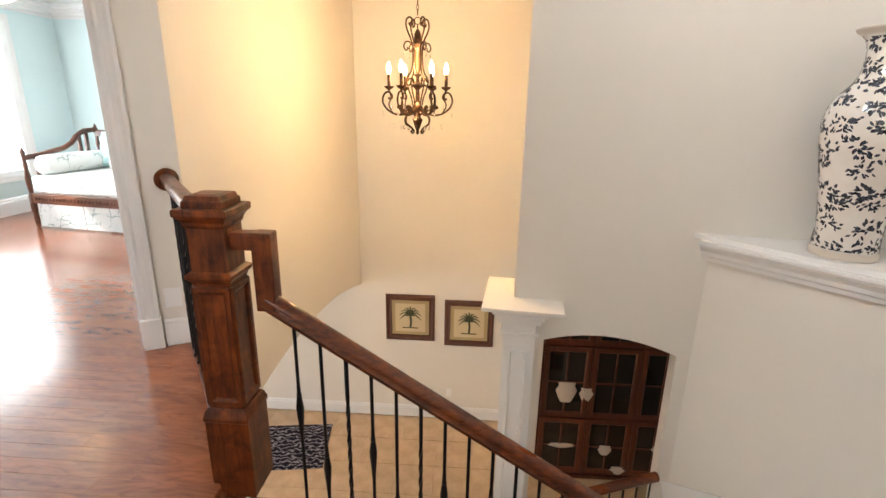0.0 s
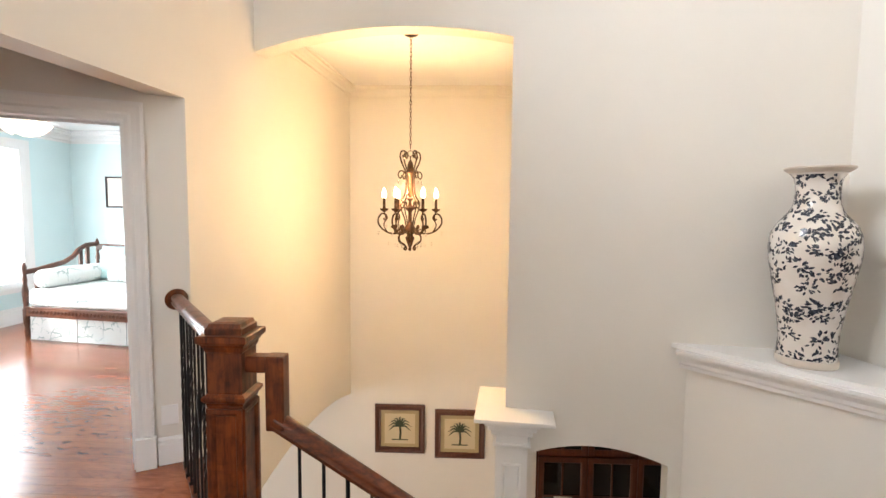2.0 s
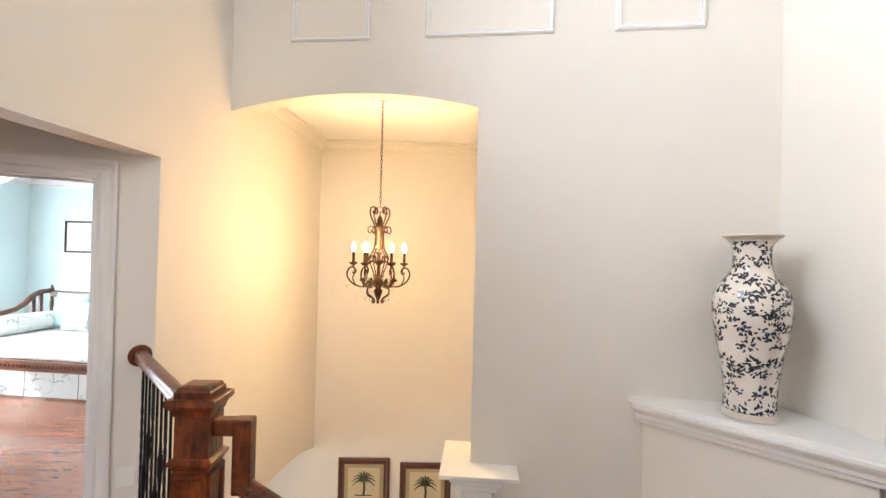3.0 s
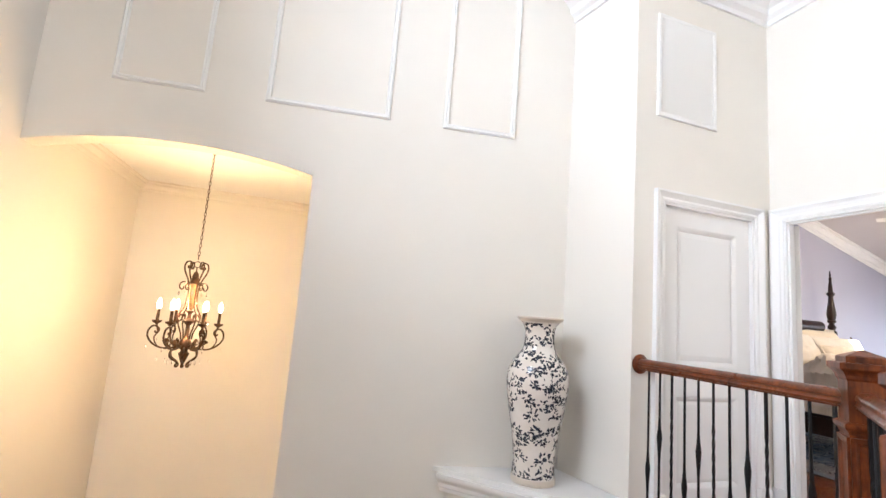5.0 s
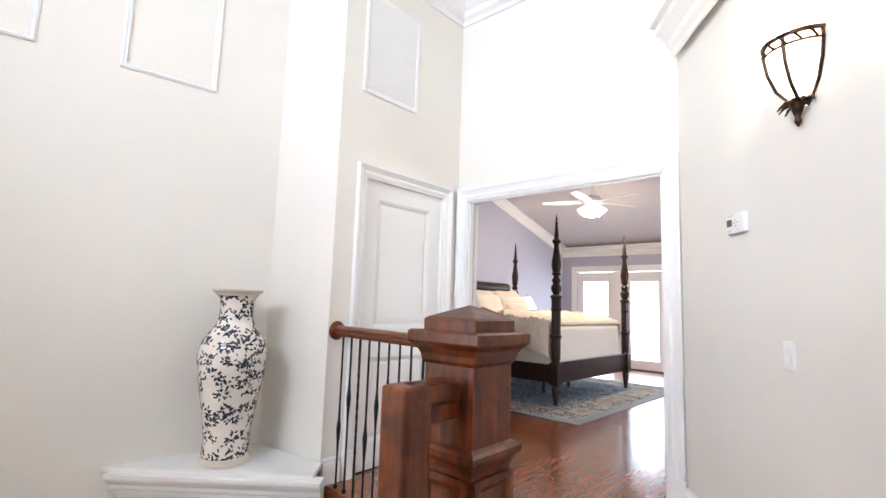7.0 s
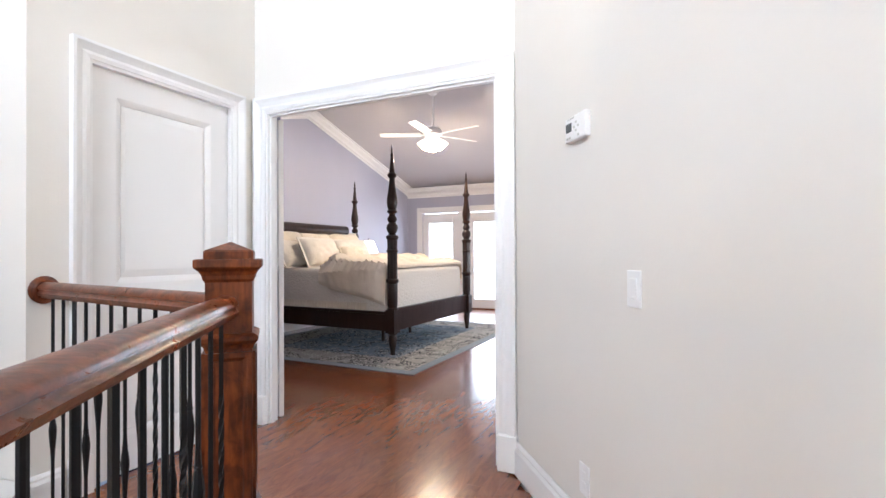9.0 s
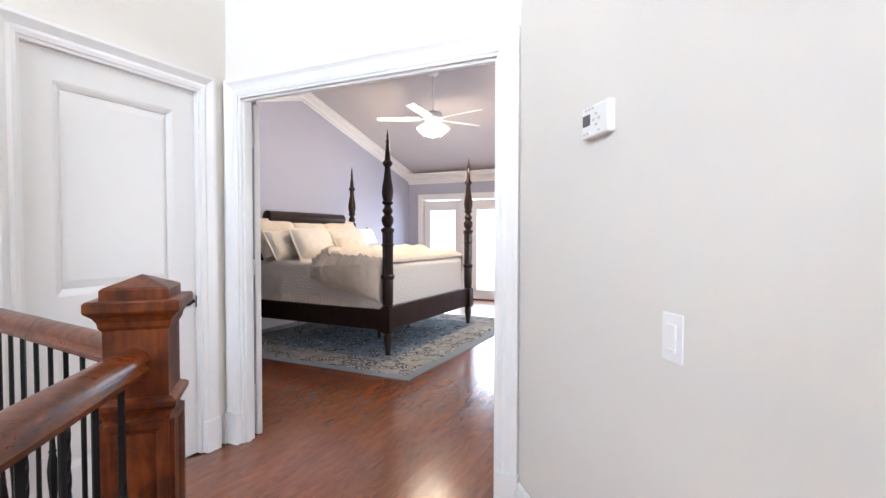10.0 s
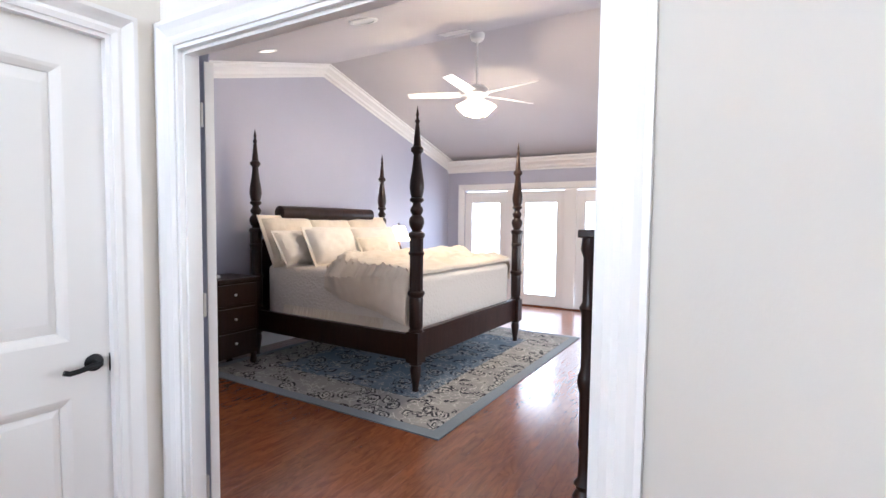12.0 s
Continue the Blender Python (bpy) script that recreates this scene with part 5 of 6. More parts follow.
def pillow(w, h, t, at, rx, rz, mat, label, flange=0.0):
    """Stuffed pillow, w wide and h high, standing on its lower edge, leaning back by rx."""
    p = thing("pillow", (0, 0, 0), label, "pillow", "bed pillows")
    p.matrix_world = pose(*at, rx, 0, rz)
    bm = bmesh.new()
    N = 22
    g = {}
    seed = at[0] * 7 + at[2] * 3
    for side in (-1, 1):
        for i in range(N + 1):
            for j in range(N + 1):
                a, b = 2 * i / N - 1, 2 * j / N - 1
                e = max(0.0, (1 - a ** 4)) * max(0.0, (1 - b ** 4))
                rim = 1 - 0.07 * (1 - abs(a)) ** 0.5 * (abs(b) ** 6) - 0.0
                rim2 = 1 - 0.07 * (1 - abs(b)) ** 0.5 * (abs(a) ** 6)
                x, z = a * w / 2 * rim2, h / 2 + b * h / 2 * rim
                y = side * t / 2 * e ** 0.55 + (wrinkle((a * 2 + seed, b * 2, side), 1.8, 0.014) + wrinkle((a * 5 + seed, b * 2.4 - a, side), 2.2, 0.007)) * e ** 0.3
                g[side, i, j] = bm.verts.new((x, y, z))
    for side in (-1, 1):
        for i in range(N):
            for j in range(N):
                bm.faces.new((g[side, i, j], g[side, i + 1, j], g[side, i + 1, j + 1], g[side, i, j + 1]))
    bmesh.ops.remove_doubles(bm, verts=bm.verts, dist=0.002)
    part("case", bm, mat, p, smooth=True)
    if flange:
        bm = bmesh.new()
        sweep(bm, [(-w / 2 + 0.02, 0, 0.02), (w / 2 - 0.02, 0, 0.02), (w / 2 - 0.02, 0, h - 0.02), (-w / 2 + 0.02, 0, h - 0.02)], [(0.0, -0.004), (-flange, -0.003), (-flange, 0.003), (0.0, 0.004)], (0, -1, 0), True)
        part("flange", bm, mat, p, "flat hemmed edge")
    return p


MT = BF + 0.985
pillow(0.72, 0.54, 0.22, (X0 - 0.68, BY1 - 0.26, MT), -24, 3, LINEN, "large square ivory euro pillow", 0.045)
pillow(0.68, 0.52, 0.20, (X0 + 0.00, BY1 - 0.22, MT), -22, 0, LINEN, "large square ivory euro pillow", 0.045)
pillow(0.72, 0.54, 0.22, (X0 + 0.66, BY1 - 0.26, MT), -24, -5, LINEN, "large square ivory euro pillow", 0.045)
pillow(0.60, 0.40, 0.18, (X0 - 0.76, BY1 - 0.44, MT), -30, 8, SHEET, "plump white bed pillow", 0.03)
pillow(0.74, 0.42, 0.22, (X0 - 0.46, BY1 - 0.64, MT), -26, 2, SHEET, "plump white bed pillow", 0.04)
pillow(0.78, 0.42, 0.22, (X0 + 0.42, BY1 - 0.54, MT), -28, -5, SHEET, "plump white bed pillow", 0.04)
pillow(0.48, 0.30, 0.15, (X0 + 0.02, BY1 - 0.82, MT), -28, -4, LINEN, "small ivory accent pillow", 0.03)

# rug
rg = thing("rug", (7.62, 3.36, BF), "blue grey floral rug with a slate border under the bed", "rug", rz=-1)
bm = bmesh.new()
rbox(bm, (-1.70, -1.36, 0.0), (1.70, 1.36, 0.010), 0.004)
part("border", bm, RUGB, rg, "plain slate blue border")
bm = bmesh.new()
rbox(bm, (-1.60, -1.26, 0.0), (1.60, 1.26, 0.012), 0.003)
part("band", bm, RUGW, rg, "pale floral band with dark scrolls")
bm = bmesh.new()
rbox(bm, (-1.18, -0.84, 0.0), (1.18, 0.84, 0.014), 0.003)
part("field", bm, RUG, rg, "slate blue field with sparse scrolls")

# nightstands, phone, lamp


def nightstand(at, label):
    n = thing("nightstand", at, label, "nightstand", "nightstands")
    bm = bmesh.new()
    rbox(bm, (-0.30, -0.24, 0.85), (0.30, 0.24, 0.885), 0.008)
    part("top", bm, EBONY, n)
    bm = bmesh.new()
    box(bm, (-0.27, -0.215, 0.12), (0.27, 0.22, 0.85))
    part("body", bm, EBONY, n)
    for z0, z1 in ((0.16, 0.36), (0.39, 0.60), (0.63, 0.83)):
        bm = bmesh.new()
        rbox(bm, (-0.25, -0.235, z0), (0.25, -0.212, z1), 0.006)
        d = part("drawer_front", bm, EBONY, n)
        bm = bmesh.new()
        lathe(bm, [(0.006, 0), (0.007, 0.012), (0.014, 0.020), (0.010, 0.028), (0.002, 0.030)], 12, Matrix.Translation((0, -0.235, (z0 + z1) / 2)) @ pose(0, 0, 0, 90))
        part("knob", bm, STEEL, d, "small metal knob", True)
    for sx in (-1, 1):
        for sy in (-1, 1):
            bm = bmesh.new()
            lathe(bm, [(0.018, 0.0), (0.030, 0.02), (0.034, 0.05), (0.026, 0.08), (0.034, 0.12)], 14, Matrix.Translation((sx * 0.24, sy * 0.19, 0)))
            part("foot", bm, EBONY, n, smooth=True)
    return n


nightstand((6.16, 4.70, BF), "dark espresso nightstand beside the bed")
nightstand((9.16, 4.70, BF), "dark espresso nightstand with a glowing lamp")
ph = thing("cordless_phone", (6.07, 4.66, BF + 0.885), "silver cordless phone in its cradle", "phone", rz=15)
bm = bmesh.new()
rbox(bm, (-0.045, -0.05, 0), (0.045, 0.05, 0.03), 0.010)
part("cradle", bm, PLATE, ph)
bm = bmesh.new()
rbox(bm, (-0.024, -0.014, 0.0), (0.024, 0.014, 0.15), 0.010, 2, Matrix.Translation((0, 0.0, 0.025)) @ pose(0, 0, 0, -18))
part("handset", bm, LCD, ph, "dark handset")
lp = thing("table_lamp", (9.12, 4.66, BF + 0.885), "dark table lamp with a glowing pale shade", "lamp")
bm = bmesh.new()
lathe(bm, [(0.075, 0.0), (0.078, 0.012), (0.03, 0.03), (0.018, 0.06), (0.035, 0.11), (0.045, 0.16), (0.022, 0.22), (0.014, 0.26), (0.014, 0.32)], 18)
part("base", bm, BRONZE, lp, smooth=True)
bm = bmesh.new()
lathe(bm, [(0.17, 0.28), (0.172, 0.285), (0.09, 0.48), (0.06, 0.50), (0.05, 0.50), (0.085, 0.475), (0.165, 0.285)], 28, None, False)
part("shade", bm, SHADEG, lp, "glowing cream shade", True)
bm = bmesh.new()
lathe(bm, [(0.006, 0.48), (0.012, 0.52), (0.004, 0.545)], 10)
part("finial", bm, BRONZE, lp, smooth=True)
lamp("table_lamp_bulb", "POINT", Matrix.Translation((9.12, 4.66, BF + 1.26)), 9, (1.0, 0.72, 0.42), 0.03)


def wall_plate(name, at, n, w, h, label, kind):
    """Plate on a wall that faces n; kind: rocker, outlet or blank."""
    z = Vector((0, 0, 1))
    n = Vector(n).normalized()
    p = thing(name, at, label, name.replace("_", " "), kind="structure" if kind == "x" else "")
    s = n.cross(z) * -1
    q = Matrix(((s.x, -n.x, 0, 0), (s.y, -n.y, 0, 0), (0, 0, 1, 0), (0, 0, 0, 1)))
    bm = bmesh.new()
    rbox(bm, (-w / 2, -0.006, -h / 2), (w / 2, 0.0, h / 2), 0.003, 2, q)
    part("plate", bm, PLATE, p)
    gangs = max(1, round(w / 0.075) - 0) if kind == "rocker" else 1
    for g in range(gangs):
        x = (g - (gangs - 1) / 2) * 0.046
        bm = bmesh.new()
        if kind == "rocker":
            rbox(bm, (x - 0.017, -0.010, -0.034), (x + 0.017, -0.005, 0.034), 0.003, 2, q)
            rbox(bm, (x - 0.010, -0.0115, -0.029), (x + 0.010, -0.0095, -0.025), 0.0005, 1, q)
            part("rocker", bm, PLATE, p)
        elif kind == "outlet":
            for zz in (-0.02, 0.02):
                rbox(bm, (x - 0.015, -0.009, zz - 0.013), (x + 0.015, -0.005, zz + 0.013), 0.003, 2, q)
            part("socket", bm, PLATE, p)
    return p


SN = Vector((-0.6, 0.8, 0))


def on_slant(x, z):
    return (x, 0.585 + (x - 4.36) * 0.7375, z)


wall_plate("light_switch", on_slant(3.503, 1.552), SN, 0.072, 0.118, "white rocker light switch on the cream wall", "rocker")
wall_plate("wall_outlet", on_slant(3.77, 0.80), SN, 0.072, 0.118, "white wall outlet above the baseboard", "outlet")
wall_plate("wall_outlet", (EE[0] + DD.x * 0.13, EE[1] + DD.y * 0.13, 0.26), (-0.475 * -1, 0.88 * -1, 0), 0.09, 0.12, "white blank plate on the passage jamb", "blank")
wall_plate("light_switch", (6.08, 5.0, BF + 1.13), (0, -1, 0), 0.12, 0.118, "white double light switch beside the bed", "rocker")
wall_plate("wall_outlet", (0.42, 5.9, GF + 0.38), (0, -1, 0), 0.072, 0.118, "white wall outlet on the ground floor", "outlet")
# thermostat
th = thing("thermostat", on_slant(3.782, 2.152), "white thermostat with a grey display and buttons", "thermostat")
q = Matrix(((-0.8, 0.6, 0, 0), (-0.6, -0.8, 0, 0), (0, 0, 1, 0), (0, 0, 0, 1)))
bm = bmesh.new()
rbox(bm, (-0.078, -0.026, -0.048), (0.078, 0.0, 0.048), 0.006, 3, q)
part("housing", bm, PLATE, th)
bm = bmesh.new()
rbox(bm, (-0.068, -0.029, -0.010), (-0.024, -0.025, 0.024), 0.001, 1, q)
part("display", bm, LCD, th, "grey liquid crystal display")
for x, z in ((0.012, 0.018), (0.012, -0.014), (-0.004, 0.002), (0.028, 0.002), (-0.06, -0.034), (-0.038, -0.034), (0.03, -0.034), (-0.05, 0.040), (-0.03, 0.040), (-0.01, 0.040)):
    bm = bmesh.new()
    rbox(bm, (x - 0.006, -0.0285, z - 0.004), (x + 0.006, -0.025, z + 0.004), 0.001, 1, q)
    part("button", bm, STEEL, th)

# sconce
sc = thing("wall_sconce", on_slant(3.365, 2.466), "lit alabaster wall sconce in a bronze leaf cage", "sconce")
bm = bmesh.new()
prof = [(0.012, 0.06), (0.042, 0.085), (0.085, 0.14), (0.112, 0.215), (0.122, 0.28), (0.122, 0.315)]
seg, rings = 16, []
for r, z in prof:
    rings.append([bm.verts.new((-0.8 * r * math.cos(a) + 0.0 - 0.6 * r * math.sin(a), -0.6 * r * math.cos(a) + 0.8 * r * math.sin(a), z)) for a in (math.pi * i / seg for i in range(seg + 1))])
for p, k in zip(rings, rings[1:]):
    for i in range(seg):
        bm.faces.new((p[i], p[i + 1], k[i + 1], k[i]))
part("glass_bowl", bm, SHADEG, sc, "glowing alabaster bowl", True)


def around(r, z, a):
    return (-0.8 * r * math.cos(a) - 0.6 * r * math.sin(a), -0.6 * r * math.cos(a) + 0.8 * r * math.sin(a), z)


for a in (0.05, 1.05, 2.1, 3.09):
    bm = bmesh.new()
    tube(bm, [around(r + 0.006, z, a) for r, z in prof], 0.007, 6)
    part("strap", bm, BRONZE, sc, smooth=True)
bm = bmesh.new()
tube(bm, [around(0.130, 0.320, math.pi * i / 16) for i in range(17)], 0.010, 6)
tube(bm, [around(0.130, 0.280, math.pi * i / 16) for i in range(17)], 0.005, 6)
for i in range(8):
    tube(bm, [around(0.130, 0.284, 0.2 + 0.38 * i), around(0.135, 0.300, 0.3 + 0.38 * i), around(0.130, 0.316, 0.38 + 0.38 * i)], 0.005, 5)
part("rim_band", bm, BRONZE, sc, "pierced bronze rim")
for k in range(7):
    a = 0.25 + 0.44 * k
    bm = bmesh.new()
    tube(bm, [around(0.015, 0.07, a), around(0.045, 0.085, a), around(0.075, 0.075, a), around(0.092, 0.055, a)], 0.012, 6, lambda t: 1.1 - 0.9 * t)
    part("leaf", bm, BRONZE, sc)
bm = bmesh.new()
lathe(bm, [(0.003, -0.02), (0.014, 0.0), (0.010, 0.02), (0.018, 0.04), (0.026, 0.07), (0.02, 0.09)], 12, Matrix.Translation((-0.018, 0.024, 0)))
part("finial", bm, BRONZE, sc, smooth=True)
lamp("sconce_bulb", "POINT", Matrix.Translation(Vector(on_slant(3.365, 2.466)) + Vector((-0.06, 0.08, 0.42))), 9, (1.0, 0.84, 0.6), 0.05)

# return air grille
gr = thing("air_grille", (3.505, 2.45, 3.675), "white louvred return air grille high on the wall", "grille")
bm = bmesh.new()
sweep(bm, [(-0.285, 0, -0.405), (0.285, 0, -0.405), (0.285, 0, 0.405), (-0.285, 0, 0.405)], [(0, 0), (0, 0.010), (0.008, 0.014), (0.03, 0.012), (0.04, 0.004), (0.04, 0.0)], (0, -1, 0), True)
part("frame", bm, TRIM, gr)
bm = bmesh.new()
box(bm, (-0.25, -0.002, -0.37), (0.25, -0.001, 0.37))
part("backing", bm, STEEL, gr)
sl = bpy.data.meshes.new("slat")
bm = bmesh.new()
box(bm, (-0.246, -0.0085, -0.0055), (0.246, -0.0065, 0.0055))
bmesh.ops.rotate(bm, cent=(0, -0.0075, 0), matrix=Matrix.Rotation(radians(25), 3, "X"), verts=bm.verts)
bm.to_mesh(sl)
bm.free()
sl.materials.append(TRIM)
for i in range(56):
    o = new("slat", sl)
    o.parent, o.location = gr, (0, 0, -0.364 + 0.01325 * i)


# ceiling fan
def ceiling_fan(at, drop, label):
    f = thing("ceiling_fan", at, label, "ceiling fan", "ceiling fans")
    bm = bmesh.new()
    lathe(bm, [(0.078, 0.012), (0.078, -0.02), (0.064, -0.055), (0.02, -0.08)], 20)
    part("canopy", bm, PLATE, f, smooth=True)
    bm = bmesh.new()
    lathe(bm, [(0.012, -0.04), (0.012, -drop)], 12)
    part("downrod", bm, PLATE, f, smooth=True)
    bm = bmesh.new()
    lathe(bm, [(0.03, -drop + 0.02), (0.10, -drop), (0.125, -drop - 0.03), (0.125, -drop - 0.08), (0.09, -drop - 0.11), (0.05, -drop - 0.13)], 24)
    part("motor", bm, PLATE, f, smooth=True)
    for k in range(5):
        m = pose(0, 0, -drop - 0.085, 0, 0, 72 * k + 40.4)
        bm = bmesh.new()
        t = bmesh.new()
        rbox(t, (0.17, -0.062, -0.003), (0.74, 0.066, 0.003), 0.003, 1)
        for v in t.verts:
            if v.co.x > 0.72:
                v.co.y *= 0.8
        add(bm, t, m @ pose(0, 0, 0, 12))
        b = part("blade", bm, PLATE, f)
        bm = bmesh.new()
        rbox(bm, (0.09, -0.02, -0.008), (0.24, 0.02, 0.0), 0.003, 1, m)
        part("blade_bracket", bm, PLATE, b)
    for k in range(4):
        m = pose(0, 0, -drop - 0.17, 0, 0, 90 * k + 30)
        bm = bmesh.new()
        lathe(bm, [(0.026, 0.03), (0.036, 0.0), (0.066, -0.05), (0.082, -0.115), (0.076, -0.112), (0.058, -0.05), (0.026, -0.005)], 16, m @ Matrix.Translation((0.08, 0, 0)) @ pose(0, 0, 0, 0, -40, 0), False)
        part("glass_shade", bm, FANG, f, "glowing frosted tulip shade", True)
    return f


ceiling_fan((7.9, 2.785, 3.945), 0.54, "white five-blade ceiling fan with glowing tulip shades")
for k in range(4):
    a = radians(90 * k + 30)
    lamp("fan_bulb", "POINT", Matrix.Translation((7.9 + 0.13 * math.cos(a), 2.785 + 0.13 * math.sin(a), 3.945 - 0.86)), 13.5, (1.0, 0.74, 0.46), 0.03)
ceiling_fan((-3.5, 4.6, 2.58), 0.10, "white ceiling fan of the sitting room")


def ceil_z(x):
    return 3.965 - 0.2629 * (7.9 - x) if x < 7.9 else 3.965 - 0.2643 * (x - 7.9)


SL = math.degrees(math.atan(0.2629))
for nm, x, y, lab in (("recessed_light", 6.411, 4.276, "lit recessed ceiling light with a white trim"), ("ceiling_speaker", 6.224, 2.944, "white round ceiling speaker cover")):
    t = thing(nm, (0, 0, 0), lab, nm.replace("_", " "))
    t.matrix_world = Matrix.Translation((x, y, ceil_z(x))) @ pose(0, 0, 0, 0, -SL, 0) @ Matrix.Scale(1.3 if nm == "ceiling_speaker" else 1.0, 4)
    bm = bmesh.new()
    lathe(bm, [(0.062, -0.001), (0.064, -0.010), (0.085, -0.008), (0.088, 0.0)], 28, None, False)
    part("trim_ring", bm, PLATE, t, smooth=True)
    bm = bmesh.new()
    lathe(bm, [(0.0, -0.004), (0.062, -0.004)], 28, None, False)
    part("lens", bm, FANG if nm == "recessed_light" else CEIL, t, "glowing lens" if nm == "recessed_light" else "perforated cover")


def ceiling_vent(x, y, hw, hl, label):
    vt = thing("ceiling_vent", (0, 0, 0), label, "vent")
    vt.matrix_world = Matrix.Translation((x, y, ceil_z(x))) @ pose(0, 0, 0, 0, -SL, 0)
    bm = bmesh.new()
    sweep(bm, [(-hw, -hl, 0), (hw, -hl, 0), (hw, hl, 0), (-hw, hl, 0)], [(0, 0), (0, 0.006), (-0.03, 0.008), (-0.034, 0.0)], (0, 0, -1), True)
    part("frame", bm, PLATE, vt)
    # flat plate in dark grey paints the duct's shade behind the slats
    bm = bmesh.new()
    box(bm, (-hw, -hl, -0.003), (hw, hl, -0.001))
    part("backing", bm, LCD, vt, "dark plate for the shade inside the duct")
    for i in range(round(hw / 0.013)):
        bm = bmesh.new()
        rbox(bm, (-hw + 0.005 + 0.026 * i, -hl, -0.009), (-hw + 0.017 + 0.026 * i, hl, -0.005), 0.001, 1)
        part("slat", bm, PLATE, vt)


ceiling_vent(7.58, 2.885, 0.10, 0.16, "white louvred ceiling vent by the fan")
ceiling_vent(5.707, 2.723, 0.03, 0.06, "small dark louvred vent in the bedroom ceiling")

# tall chest
cs = thing("tall_chest", (6.12, 0.82, BF), "tall dark carved chest of drawers near the doorway", "chest")
bm = bmesh.new()
box(bm, (-0.50, -0.24, 0.12), (0.50, 0.20, 1.38))
part("body", bm, EBONY, cs)
bm = bmesh.new()
rbox(bm, (-0.54, -0.26, 1.38), (0.54, 0.245, 1.42), 0.008)
part("top", bm, EBONY, cs)
for k in range(5):
    bm = bmesh.new()
    rbox(bm, (-0.44, 0.195, 0.17 + 0.24 * k), (0.44, 0.222, 0.39 + 0.24 * k), 0.010)
    part("drawer_front", bm, EBONY, cs)
for sx in (-1, 1):
    bm = bmesh.new()
    lathe(bm, [(0.02, 0.0), (0.045, 0.02), (0.055, 0.06), (0.035, 0.10), (0.05, 0.13), (0.03, 0.16), (0.026, 0.30), (0.036, 0.33), (0.030, 0.36), (0.034, 0.60), (0.045, 0.64), (0.045, 0.68), (0.03, 0.72), (0.034, 1.0), (0.045, 1.03), (0.03, 1.06), (0.03, 1.28), (0.045, 1.32), (0.04, 1.38)], 14, Matrix.Translation((sx * 0.485, 0.195, 0)))
    part("carved_column", bm, EBONY, cs, "turned and carved corner column", True)
    bm = bmesh.new()
    lathe(bm, [(0.02, 0.0), (0.045, 0.03), (0.05, 0.08), (0.04, 0.12)], 14, Matrix.Translation((sx * 0.45, -0.19, 0)))
    part("foot", bm, EBONY, cs, smooth=True)

# garden doors
gd = tagged(thing("window_garden_doors", (11.2, 3.18, BF), "white framed glazed garden doors in bright daylight", "window"), kind="structure")
bm = bmesh.new()
sweep(bm, [(-0.004, -1.46, 0), (-0.004, -1.46, 2.02), (-0.004, 1.46, 2.02), (-0.004, 1.46, 0)], [(0, 0), (0, 0.012), (-0.03, 0.024), (-0.10, 0.03), (-0.12, 0.03), (-0.12, 0)], (-1, 0, 0))
part("window_frame", bm, TRIM, gd)
for k in range(2):
    y = 3.70 - 1.04 * k - 3.18
    bm = bmesh.new()
    rbox(bm, (-0.025, y - 0.10, 0), (0.12, y + 0.10, 2.02), 0.006)
    part("mullion", bm, TRIM, gd)
for k in range(3):
    y1, y0 = 4.64 - 1.04 * k - 3.18, 3.80 - 1.04 * k - 3.18
    bm = bmesh.new()
    for a, b in (((0.02, y0, 0.0), (0.065, y0 + 0.14, 2.0)), ((0.02, y1 - 0.14, 0.0), (0.065, y1, 2.0)), ((0.02, y0 + 0.14, 1.80), (0.065, y1 - 0.14, 2.0)), ((0.02, y0 + 0.14, 0.0), (0.065, y1 - 0.14, 0.20))):
        rbox(bm, a, b, 0.005)
    s = part("sash", bm, TRIM, gd)
    bm = bmesh.new()
    box(bm, (0.04, y0 + 0.10, 0.12), (0.046, y1 - 0.10, 1.81))
    g = part("pane", bm, GLASS, s)
    g.visible_shadow = False
bm = bmesh.new()
rbox(bm, (-0.03, -1.52, -0.002), (0.13, 1.52, 0.02), 0.004)
part("threshold", bm, STAINX, gd, "oak threshold")
bm = bmesh.new()
box(bm, (13.5, -3, -1.0), (13.55, 9, 6.0))
tagged(obj("backdrop_garden", bm, OUTSIDE), "blown-out bright daylight outside the garden doors", "backdrop", kind="structure")
bm = bmesh.new()
box(bm, (-8.0, -2, -2.0), (-7.95, 10, 5.0))
tagged(obj("backdrop_side", bm, OUTSIDE), "blown-out bright daylight outside the sitting room", "backdrop", kind="structure")

# ---- sitting room ----
wn_ = tagged(thing("window_sitting", (-5.2, 4.25, AF), "white framed wide sitting room windows", "window"), kind="structure")
for k, (y0, y1) in enumerate(((2.1, 3.6), (3.75, 5.0), (5.15, 6.4))):
    bm = bmesh.new()
    sweep(bm, [(0.0, y0 - 4.25, 0.49), (0.0, y1 - 4.25, 0.49), (0.0, y1 - 4.25, 2.34), (0.0, y0 - 4.25, 2.34)], [(0.05, -0.06), (0.05, 0.0), (-0.02, 0.02), (-0.08, 0.024), (-0.08, -0.0), (0.0, -0.06)], (1, 0, 0), True)
    f = part("window_frame", bm, TRIM, wn_)
    bm = bmesh.new()
    box(bm, (-0.06, y0 - 4.2, 0.55), (-0.055, y1 - 4.3, 2.28))
    g = part("pane", bm, GLASS, f)
    g.visible_shadow = False

